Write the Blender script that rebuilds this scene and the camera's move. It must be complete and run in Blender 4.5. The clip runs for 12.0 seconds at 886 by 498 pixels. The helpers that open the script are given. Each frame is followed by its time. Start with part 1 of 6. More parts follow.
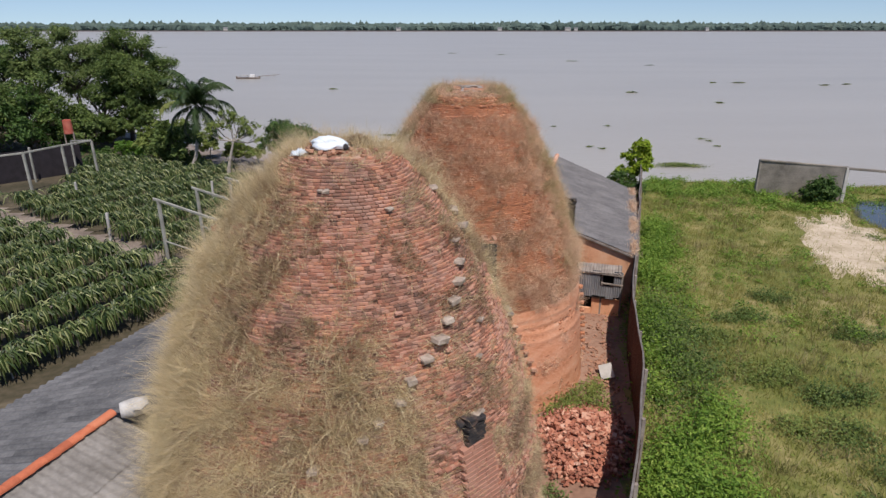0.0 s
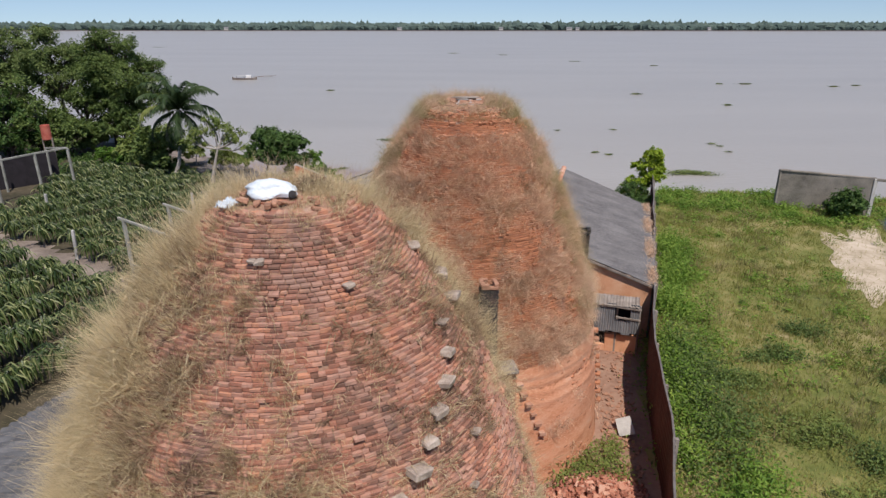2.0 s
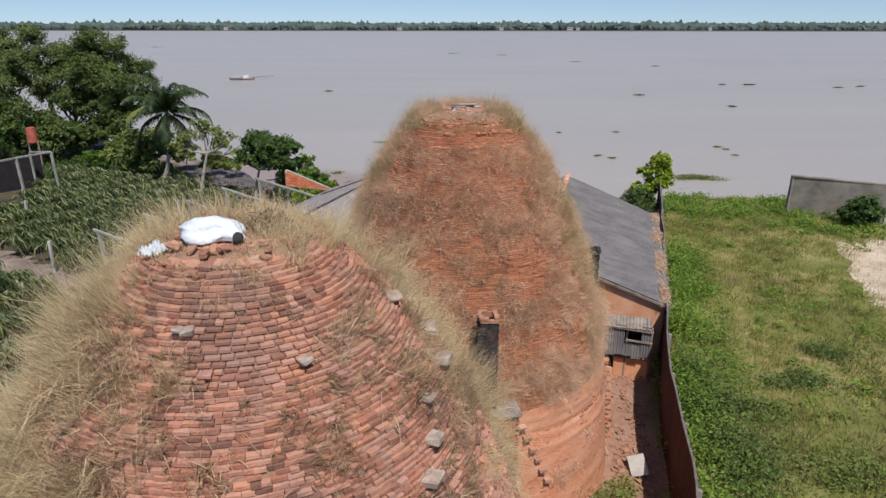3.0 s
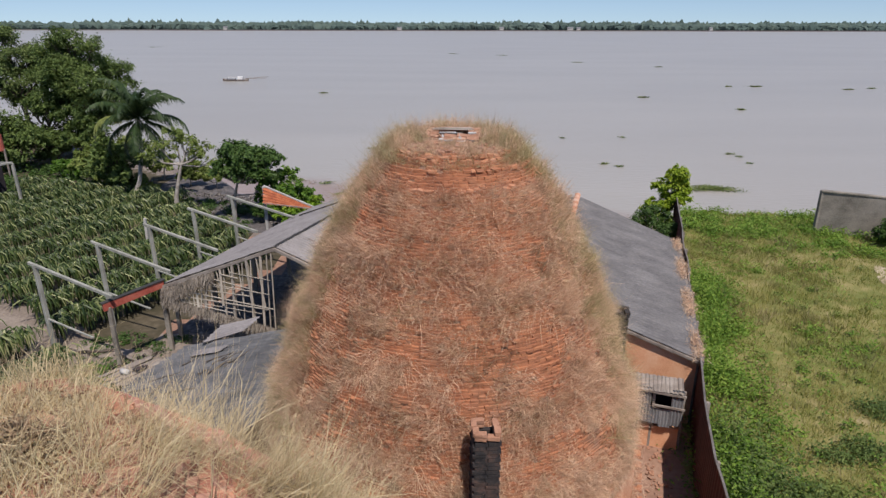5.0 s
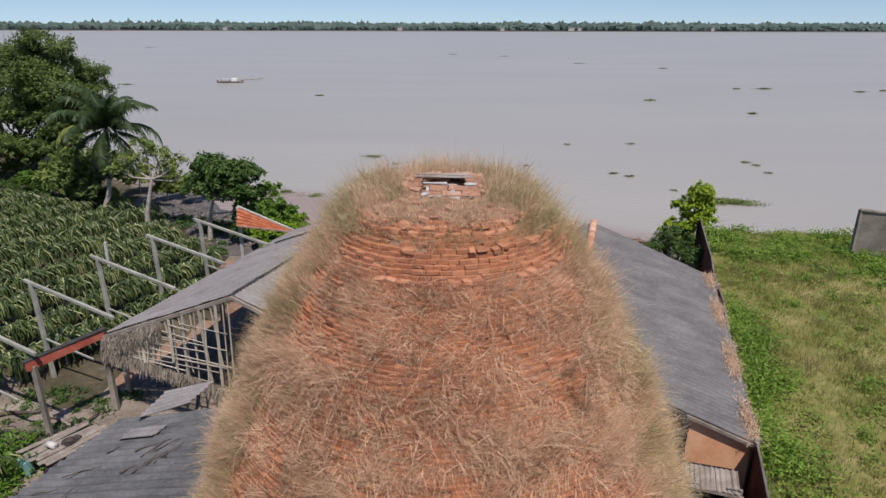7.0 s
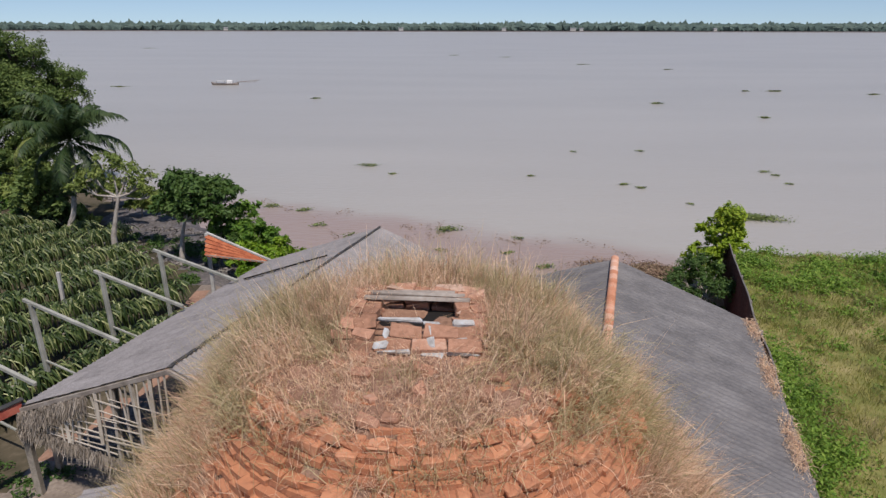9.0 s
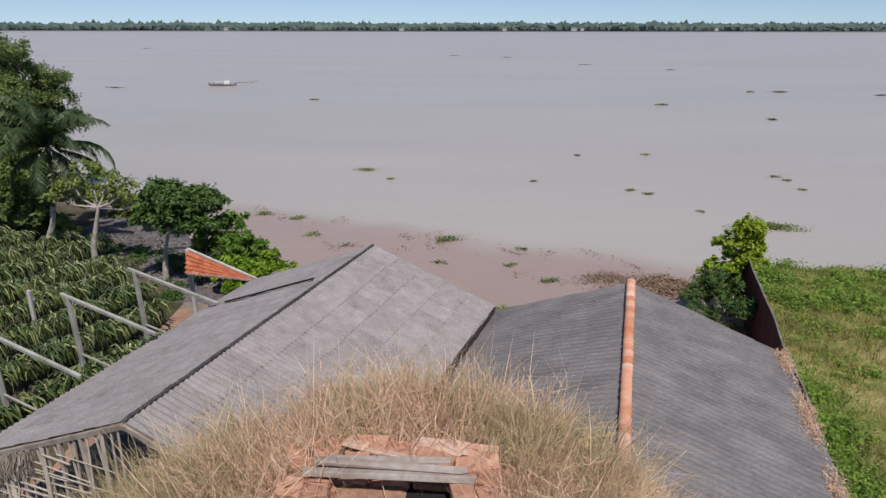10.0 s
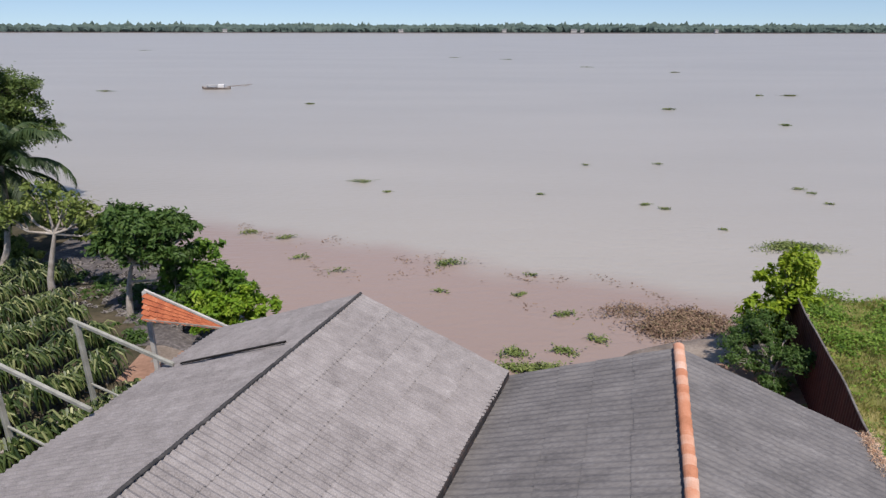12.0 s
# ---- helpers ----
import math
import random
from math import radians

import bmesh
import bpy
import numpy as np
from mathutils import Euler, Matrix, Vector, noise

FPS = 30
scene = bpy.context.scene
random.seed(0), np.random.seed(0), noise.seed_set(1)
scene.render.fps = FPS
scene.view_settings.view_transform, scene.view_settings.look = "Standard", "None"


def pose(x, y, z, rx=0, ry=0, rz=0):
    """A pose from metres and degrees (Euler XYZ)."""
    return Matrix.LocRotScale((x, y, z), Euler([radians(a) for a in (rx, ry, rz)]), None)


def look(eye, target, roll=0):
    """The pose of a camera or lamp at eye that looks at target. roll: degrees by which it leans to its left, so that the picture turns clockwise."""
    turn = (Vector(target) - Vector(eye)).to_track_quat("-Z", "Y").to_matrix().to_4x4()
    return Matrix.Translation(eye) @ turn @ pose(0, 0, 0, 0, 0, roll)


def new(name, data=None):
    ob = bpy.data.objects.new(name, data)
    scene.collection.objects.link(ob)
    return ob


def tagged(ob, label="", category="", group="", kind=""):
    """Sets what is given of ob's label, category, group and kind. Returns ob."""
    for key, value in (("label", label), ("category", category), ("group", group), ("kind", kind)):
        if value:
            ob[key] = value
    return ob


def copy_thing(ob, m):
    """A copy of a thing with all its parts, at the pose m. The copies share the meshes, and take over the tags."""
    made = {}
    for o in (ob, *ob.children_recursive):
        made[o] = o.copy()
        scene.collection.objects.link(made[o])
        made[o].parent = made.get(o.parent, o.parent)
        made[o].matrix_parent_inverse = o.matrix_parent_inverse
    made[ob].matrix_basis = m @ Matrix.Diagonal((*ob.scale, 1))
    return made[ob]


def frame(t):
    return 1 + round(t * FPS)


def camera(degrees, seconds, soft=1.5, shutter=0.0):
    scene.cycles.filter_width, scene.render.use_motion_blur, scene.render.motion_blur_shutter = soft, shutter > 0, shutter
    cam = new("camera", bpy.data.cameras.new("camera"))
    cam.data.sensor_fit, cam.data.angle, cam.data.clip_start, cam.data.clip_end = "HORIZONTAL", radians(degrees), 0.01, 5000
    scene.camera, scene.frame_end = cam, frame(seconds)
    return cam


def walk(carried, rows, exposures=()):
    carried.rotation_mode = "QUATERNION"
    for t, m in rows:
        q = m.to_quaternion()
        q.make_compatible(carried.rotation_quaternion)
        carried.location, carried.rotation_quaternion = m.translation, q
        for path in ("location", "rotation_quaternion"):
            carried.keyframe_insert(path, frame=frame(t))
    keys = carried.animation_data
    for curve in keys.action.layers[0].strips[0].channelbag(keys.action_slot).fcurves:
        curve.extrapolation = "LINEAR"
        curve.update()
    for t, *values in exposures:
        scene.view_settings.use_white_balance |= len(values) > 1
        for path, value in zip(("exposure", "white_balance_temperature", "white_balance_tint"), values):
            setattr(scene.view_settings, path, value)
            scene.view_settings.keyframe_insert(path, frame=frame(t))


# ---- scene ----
cam = camera(70.0, 12.0, soft=1.4)
METRES, EYE, TILT, LEAN, TURN = 27.0, 14.6, -19.66, 0.0, 0.0
ROWS = [
    (0, 0, 0, 0, 0, 0, 0),
    (0.5, 0.0024, 0.031, 0.0116, 0.0319, -0, -0),
    (1, 0.0064, 0.0645, 0.0225, 0.0479, -0.0319, -0.01),
    (1.5, 0.0085, 0.1017, 0.0368, 0.0638, -0.016, -0.03),
    (2, 0.011, 0.138, 0.0509, 0.0957, -0.0319, -0.05),
    (2.5, 0.0144, 0.1769, 0.0638, 0.0957, -0.0319, -0.08),
    (3, 0.0174, 0.2177, 0.0778, 0.1117, -0.0319, -0.09),
    (5, 0.0306, 0.3862, 0.1381, 0.1117, -0.0479, -0.14),
    (5.5, 0.0314, 0.4305, 0.1544, 0.1117, -0.016, -0.16),
    (6, 0.0335, 0.4739, 0.17, 0.1117, -0.016, -0.19),
    (6.5, 0.0364, 0.5157, 0.1858, 0.1276, -0.016, -0.18),
    (7, 0.0392, 0.5572, 0.1989, 0.1595, -0.016, -0.18),
    (9, 0.0483, 0.7213, 0.2602, 0.2871, -0, -0.2),
    (9.5, 0.0501, 0.7651, 0.275, 0.3031, -0, -0.19),
    (10, 0.0504, 0.8084, 0.2908, 0.335, -0, -0.19),
    (10.5, 0.0482, 0.8509, 0.3069, 0.2712, -0.016, -0.17),
    (11, 0.0477, 0.8939, 0.3211, 0.3031, 0.0479, -0.15),
    (11.5, 0.0467, 0.9363, 0.3367, 0.319, 0.0479, -0.14),
    (12, 0.0461, 0.9746, 0.3516, 0.3031, 0.1276, -0.17),
]
walk(cam, [(t, pose(0, 0, EYE, TILT, LEAN, TURN) @ pose(METRES * x, METRES * y, METRES * z, 90 + pitch, roll, yaw)) for t, x, y, z, yaw, pitch, roll in ROWS],
     exposures=[(0.0, 0.38), (7.0, 0.37), (9.0, 0.31), (10.0, 0.36), (12.0, 0.49)])

# ---------------------------------------------------------------- light
SUN_AZ, SUN_EL = 160.0, 61.0          # compass bearing (y is north) and height of the sun
world = bpy.data.worlds.new("sky")
scene.world = world
world.use_nodes = True
wn = world.node_tree
sky = wn.nodes.new("ShaderNodeTexSky")
sky.sky_type = "NISHITA"
sky.sun_disc = False
sky.sun_elevation = radians(SUN_EL)
sky.sun_rotation = radians(SUN_AZ)
sky.air_density, sky.dust_density, sky.ozone_density = 1.0, 0.25, 1.6
tint = wn.nodes.new("ShaderNodeMix")
tint.data_type, tint.blend_type = "RGBA", "MULTIPLY"
tint.inputs[0].default_value = 1.0
tint.inputs[7].default_value = (.8, .81, .88, 1)
way = wn.nodes.new("ShaderNodeTexCoord")
lift = wn.nodes.new("ShaderNodeVectorMath")
lift.inputs[1].default_value = (0, 0, .085)
wn.links.new(way.outputs["Generated"], lift.inputs[0])
wn.links.new(lift.outputs[0], sky.inputs[0])
wn.links.new(sky.outputs[0], tint.inputs[6])
wn.links.new(tint.outputs[2], wn.nodes["Background"].inputs[0])
wn.nodes["Background"].inputs[1].default_value = 0.10
sun = new("sun", bpy.data.lights.new("sun", "SUN"))
sun.data.energy, sun.data.angle, sun.data.color = 3.7, radians(0.6), (1.0, 0.925, 0.86)
sd = Vector((math.sin(radians(SUN_AZ)) * math.cos(radians(SUN_EL)), math.cos(radians(SUN_AZ)) * math.cos(radians(SUN_EL)), math.sin(radians(SUN_EL))))
sun.matrix_world = look(sd * 60, (0, 0, 0))

# ---------------------------------------------------------------- materials
def surface(name, colors, scale=3.0, fine=40.0, rough=0.85, bump=0.3, bump_d=0.02, island=0.0, per_object=0.0, metal=0.0, stretch=(1, 1, 1), mix_fine=0.35, spec=0.3, trans=0.0, stain=None):
    """A matte surface: colours spread by coarse and fine noise, with grain in relief, in metres."""
    m = bpy.data.materials.new(name)
    m.use_nodes = True
    nt = m.node_tree
    b = nt.nodes["Principled BSDF"]
    N = nt.nodes.new
    L = nt.links.new
    geo = N("ShaderNodeNewGeometry")
    mp = N("ShaderNodeMapping")
    mp.inputs["Scale"].default_value = stretch
    L(geo.outputs["Position"], mp.inputs[0])
    n1 = N("ShaderNodeTexNoise")
    n1.inputs["Scale"].default_value, n1.inputs["Detail"].default_value = scale, 5
    n2 = N("ShaderNodeTexNoise")
    n2.inputs["Scale"].default_value, n2.inputs["Detail"].default_value = fine, 4
    L(mp.outputs[0], n1.inputs[0]); L(mp.outputs[0], n2.inputs[0])
    def blend(a, bb, f):
        x = N("ShaderNodeMix")
        x.inputs[0].default_value = f
        L(a, x.inputs[2]); L(bb, x.inputs[3])
        return x.outputs[0]
    f = blend(n1.outputs[0], n2.outputs[0], mix_fine)
    st = N("ShaderNodeMapRange")
    st.inputs[1].default_value, st.inputs[2].default_value = 0.3, 0.7
    L(f, st.inputs[0])
    f = st.outputs[0]
    if island:
        f = blend(f, geo.outputs["Random Per Island"], island)
    if per_object:
        oi = N("ShaderNodeObjectInfo")
        f = blend(f, oi.outputs["Random"], per_object)
    ramp = N("ShaderNodeValToRGB")
    el = ramp.color_ramp.elements
    while len(el) < len(colors):
        el.new(0.5)
    for i, c in enumerate(colors):
        el[i].position = i / (len(colors) - 1)
        el[i].color = (*c, 1)
    L(f, ramp.inputs[0])
    col = ramp.outputs[0]
    if stain:
        # grime of its own shape: (size of patches, how much of the face it takes, colour)
        sn = N("ShaderNodeTexNoise")
        sn.inputs["Scale"].default_value, sn.inputs["Detail"].default_value, sn.inputs["Roughness"].default_value = stain[0], 8, .68
        L(geo.outputs["Position"], sn.inputs[0])
        sr = N("ShaderNodeMapRange")
        sr.inputs[1].default_value, sr.inputs[2].default_value = 1.0 - stain[1] - .12, 1.0 - stain[1] + .12
        sr.inputs[4].default_value = .75
        L(sn.outputs[0], sr.inputs[0])
        sm = N("ShaderNodeMix"); sm.data_type = "RGBA"
        L(sr.outputs[0], sm.inputs[0]); L(col, sm.inputs[6])
        sm.inputs[7].default_value = (*stain[2], 1)
        col = sm.outputs[2]
    L(col, b.inputs["Base Color"])
    b.inputs["Roughness"].default_value = rough
    b.inputs["Metallic"].default_value = metal
    b.inputs["Specular IOR Level"].default_value = spec
    if bump:
        bp = N("ShaderNodeBump")
        bp.inputs["Strength"].default_value, bp.inputs["Distance"].default_value = bump, bump_d
        L(n2.outputs[0], bp.inputs["Height"]); L(bp.outputs[0], b.inputs["Normal"])
    if trans:
        tr = N("ShaderNodeBsdfTranslucent")
        L(ramp.outputs[0], tr.inputs[0])
        ms = N("ShaderNodeMixShader")
        ms.inputs[0].default_value = trans
        L(b.outputs[0], ms.inputs[1]); L(tr.outputs[0], ms.inputs[2])
        L(ms.outputs[0], nt.nodes["Material Output"].inputs[0])
    return m

BRICK1 = surface("weathered_brick", [(.08, .05, .04), (.2, .1, .07), (.38, .165, .108), (.46, .26, .195), (.5, .23, .135), (.48, .36, .3)], 0.8, 30, .92, .7, .015, island=.6, mix_fine=.3, stain=(1.1, .4, (.2, .14, .115)))
BRICK2 = surface("orange_brick", [(.17, .08, .05), (.36, .15, .08), (.47, .2, .1), (.42, .25, .17)], 0.8, 30, .9, .5, .01, island=.3, mix_fine=.3, stain=(.8, .4, (.2, .12, .085)))
BRICK_ONE = surface("single_weathered_brick", [(.08, .05, .04), (.2, .1, .07), (.38, .165, .108), (.46, .26, .195), (.5, .23, .135), (.48, .36, .3)], 0.8, 30, .92, .7, .015, per_object=.6, mix_fine=.3, stain=(1.1, .44, (.17, .125, .105)))
RUBBLE = surface("broken_brick", [(.16, .06, .04), (.36, .14, .09), (.46, .24, .17)], 3, 30, .9, .4, .01, island=.6)
MORTAR = surface("earth_mortar", [(.13, .075, .055), (.26, .15, .1), (.35, .22, .155)], 2, 25, .95, .6, .02)
PLASTER_ORANGE = surface("orange_clay_plaster", [(.46, .2, .1), (.68, .34, .19), (.74, .44, .28)], 1.2, 20, .9, .3, .01)
# soot on brick; also the painted shade under the eave and in the sack
SOOT_BLACK = surface("soot_and_shade_black", [(.012, .012, .015), (.04, .035, .035), (.12, .07, .055)], 4, 30, .9, .4, .01)
STONE = surface("grey_stone", [(.17, .13, .105), (.34, .275, .225), (.5, .42, .355)], 6, 40, .9, .4, .01)
DRYGRASS1 = surface("dry_straw_grass", [(.34, .26, .14), (.54, .43, .25), (.72, .6, .39), (.53, .47, .24)], 0.7, 6, .8, 0, island=.55, trans=.35)
DRYGRASS2 = surface("dry_brown_grass", [(.27, .165, .11), (.6, .39, .265), (.84, .62, .44), (.54, .43, .26)], 0.9, 6, .8, 0, island=.65, trans=.35)
FIELDGRASS = surface("green_field_grass", [(.08, .1, .022), (.215, .235, .05), (.385, .35, .118), (.58, .47, .28)], 0.22, 1.3, .8, 0, island=.3, mix_fine=.35, trans=.3)
WEEDS = surface("lush_weed_leaves", [(.045, .1, .012), (.15, .26, .032), (.36, .45, .085)], 0.6, 5, .6, 0, island=.55, trans=.35)
LEAF_DARK = surface("dark_tree_leaves", [(.03, .055, .012), (.1, .15, .035), (.24, .3, .085)], 0.45, 4, .6, 0, island=.5, trans=.3)
LEAF_MID = surface("mid_green_leaves", [(.025, .055, .012), (.06, .115, .022), (.115, .175, .045)], 0.6, 4, .55, 0, island=.5, trans=.25)
LEAF_BRIGHT = surface("bright_green_leaves", [(.05, .12, .008), (.16, .28, .018), (.36, .43, .05)], 0.8, 4, .55, 0, island=.5, trans=.3)
LEAF_LIME = surface("yellow_green_leaves", [(.08, .15, .01), (.24, .34, .02), (.44, .48, .06)], 0.9, 4, .55, 0, island=.5, trans=.35)
LEAF_WARM = surface("warm_green_leaves", [(.035, .085, .01), (.09, .18, .02), (.19, .28, .04)], 0.7, 4, .55, 0, island=.5, trans=.28)
LEAF_GREY = surface("greyish_leaves", [(.06, .1, .025), (.13, .18, .05), (.22, .25, .09)], 0.8, 4, .6, 0, island=.5, trans=.25)
PALMLEAF = surface("palm_leaflets", [(.016, .035, .012), (.04, .07, .022), (.1, .13, .045)], 0.6, 4, .5, 0, island=.4, trans=.25)
# random stem greens; the palest tone is glossy highlight put into the colour
CACTUS = surface("dragon_fruit_stems", [(.012, .024, .008), (.032, .055, .014), (.085, .115, .034), (.4, .4, .19)], 0.4, 6, .45, 0, island=.8, trans=.05)
LEAF_OLIVE = surface("yellowish_leaves", [(.07, .11, .02), (.17, .22, .05), (.32, .35, .1)], 0.8, 4, .6, 0, island=.5, trans=.3)
PALM_PALE = surface("pale_yellow_palm_leaflets", [(.12, .15, .04), (.25, .28, .08), (.42, .42, .16)], 0.6, 4, .5, 0, island=.4, trans=.3)
MUD_AND_SHADE = surface("bank_mud_and_shed_shade", [(.03, .027, .027), (.075, .066, .064), (.13, .115, .11), (.26, .235, .225)], 1.1, 5, .75, .7, .06, mix_fine=.55)
CLAY = surface("smeared_orange_clay", [(.36, .15, .085), (.54, .235, .125), (.62, .31, .185), (.58, .37, .27)], 1.0, 9, .92, .5, .02, stretch=(1, 1, 3.5), mix_fine=.5)
CROWNSOIL = surface("dry_brick_dust_soil", [(.12, .065, .045), (.24, .135, .09), (.36, .22, .155)], 3, 22, .95, .7, .03)
TILE_OLD = surface("worn_red_tiles", [(.15, .045, .027), (.3, .082, .036), (.4, .125, .055), (.48, .29, .2)], 2.2, 12, .85, .3, .01, per_object=.35, mix_fine=.5)
TILE_RED = surface("red_ridge_tiles", [(.28, .075, .04), (.47, .14, .07), (.58, .23, .13)], 3, 20, .85, .3, .01, per_object=.5)
TEAL = surface("faded_teal_paint", [(.1, .22, .22), (.2, .36, .35)], 3, 20, .7, .2, .01)
BARK = surface("pale_bark", [(.18, .16, .13), (.34, .3, .26), (.48, .44, .39)], 3, 30, .9, .5, .02)
BARK_DARK = surface("dark_bark", [(.04, .03, .025), (.09, .07, .055), (.15, .12, .1)], 3, 30, .9, .5, .02)
CONCRETE = surface("weathered_concrete", [(.25, .24, .22), (.42, .4, .37), (.52, .5, .47)], 1.5, 25, .9, .3, .01)
CONCRETE_DARK = surface("stained_concrete", [(.1, .088, .074), (.24, .212, .178), (.37, .325, .275)], 0.8, 15, .9, .3, .01)
SHEET_L = surface("grey_fibre_cement", [(.11, .1, .097), (.2, .182, .178), (.27, .248, .243), (.37, .345, .337)], 2.4, 30, .88, .25, .012, per_object=.2, mix_fine=.62, stain=(4.5, .3, (.15, .135, .128)))
SHEET_R = surface("dark_fibre_cement", [(.07, .066, .067), (.13, .122, .122), (.21, .198, .194)], 1.3, 18, .85, .2, .01, per_object=.08, stretch=(.35, 1.1, 1), mix_fine=.45, stain=(1.6, .4, (.17, .158, .152)))
SHEET_OLD = surface("old_dark_fibre_cement", [(.04, .04, .043), (.11, .108, .11), (.2, .195, .195)], 1.6, 18, .88, .25, .012, per_object=.2, stretch=(.3, 1, 1), mix_fine=.4, stain=(.9, .36, (.19, .182, .18)))
TILE = surface("terracotta", [(.34, .13, .065), (.48, .21, .12), (.56, .33, .235), (.68, .54, .46)], 3, 20, .85, .3, .01, per_object=.6)
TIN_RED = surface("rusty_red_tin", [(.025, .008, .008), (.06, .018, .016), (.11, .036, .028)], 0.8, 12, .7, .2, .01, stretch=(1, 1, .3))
TIN_EDGE = surface("grey_tin_edge", [(.07, .06, .055), (.14, .125, .115), (.23, .21, .195)], 2, 20, .7, .2, .01)
TIN_GREY = surface("grey_tin", [(.09, .09, .095), (.17, .17, .175), (.28, .27, .27)], 1.5, 15, .75, .2, .01, per_object=.3)
WOOD = surface("grey_old_wood", [(.12, .1, .085), (.24, .2, .17), (.36, .32, .28)], 2, 20, .9, .4, .01)
STICK = surface("bleached_sticks", [(.26, .22, .18), (.42, .37, .31), (.56, .51, .44)], 3, 20, .9, .3, .01, per_object=.4)
CROWNGRASS = surface("olive_straw_grass", [(.2, .16, .08), (.37, .3, .16), (.55, .46, .27), (.4, .37, .17)], 0.9, 6, .8, 0, island=.55, trans=.35)
FLANKGRASS = surface("dark_olive_straw", [(.15, .125, .055), (.29, .245, .115), (.46, .385, .2), (.32, .31, .12)], 0.9, 6, .8, 0, island=.55, trans=.35)
# near-black for the added panels that stand in for deep shade
SHADE_DARK = surface("deep_shade_panels", [(.012, .01, .012), (.03, .025, .03)], 2, 20, .9, .2, .01)
FRAME_CONCRETE = surface("greyed_concrete", [(.16, .16, .135), (.28, .275, .24), (.4, .39, .35)], 1.5, 25, .9, .3, .01)
SHEET_DIRTY = surface("dirty_brown_sheet", [(.1, .09, .08), (.19, .175, .16), (.29, .27, .25)], 1.2, 9, .9, .3, .02, per_object=.1)
THATCH = surface("grey_thatch", [(.12, .1, .08), (.26, .22, .18), (.4, .35, .3)], 2, 20, .95, .5, .02, island=.5)
# near-black that paints the dark of the vent hole and the lean-to inside
BLACK = surface("painted_near_black", [(.006, .005, .005), (.015, .013, .012)], 2, 20, .95, 0)
RED_PAINT = surface("faded_red_paint", [(.25, .05, .035), (.4, .1, .07), (.45, .16, .11)], 2, 20, .7, .2, .01)
WHITE_BAG = surface("white_plastic_sack", [(.46, .52, .58), (.6, .65, .69), (.72, .75, .77)], 2, 15, .5, .4, .03)
WHITE = surface("white_paint", [(.55, .54, .52), (.75, .74, .72)], 2, 20, .7, .2, .01)
PALEBLUE = surface("pale_blue_mortar", [(.22, .2, .18), (.4, .385, .37), (.5, .54, .58)], 9, 25, .9, .5, .02)
SAND = surface("pale_sand", [(.27, .22, .13), (.46, .375, .275), (.58, .49, .385)], 0.6, 4, .95, .4, .03)
MUD = surface("grey_brown_mud", [(.1, .08, .064), (.2, .16, .13), (.34, .285, .235)], 0.6, 7, .7, .5, .04)
DEBRIS = surface("drift_debris", [(.05, .032, .024), (.15, .095, .065), (.28, .19, .13), (.11, .13, .045)], 2, 15, .95, .3, .02, island=.7)
DEBRIS_GREY = surface("grey_drift_debris", [(.05, .042, .04), (.13, .115, .11), (.3, .27, .26), (.12, .12, .06)], 2, 15, .95, .3, .02, island=.8)
HYACINTH = surface("water_hyacinth", [(.05, .075, .02), (.12, .16, .04), (.24, .24, .085)], 1, 6, .6, 0, island=.5)
# leaf green turned bluish, with the haze of distance mixed into the colour
HAZY_FARLEAF = surface("far_woods", [(.04, .062, .056), (.07, .1, .085), (.11, .14, .11)], 0.03, 0.25, .9, 0, island=.35)


EARTH = surface("earth", [(.17, .095, .065), (.28, .165, .115), (.36, .24, .17)], 0.35, 5, .95, .5, .03)
GREENEARTH = surface("grassy_soil", [(.06, .075, .02), (.13, .145, .035), (.24, .21, .08), (.34, .27, .15)], 0.15, 1.6, .95, .6, .08, mix_fine=.4)


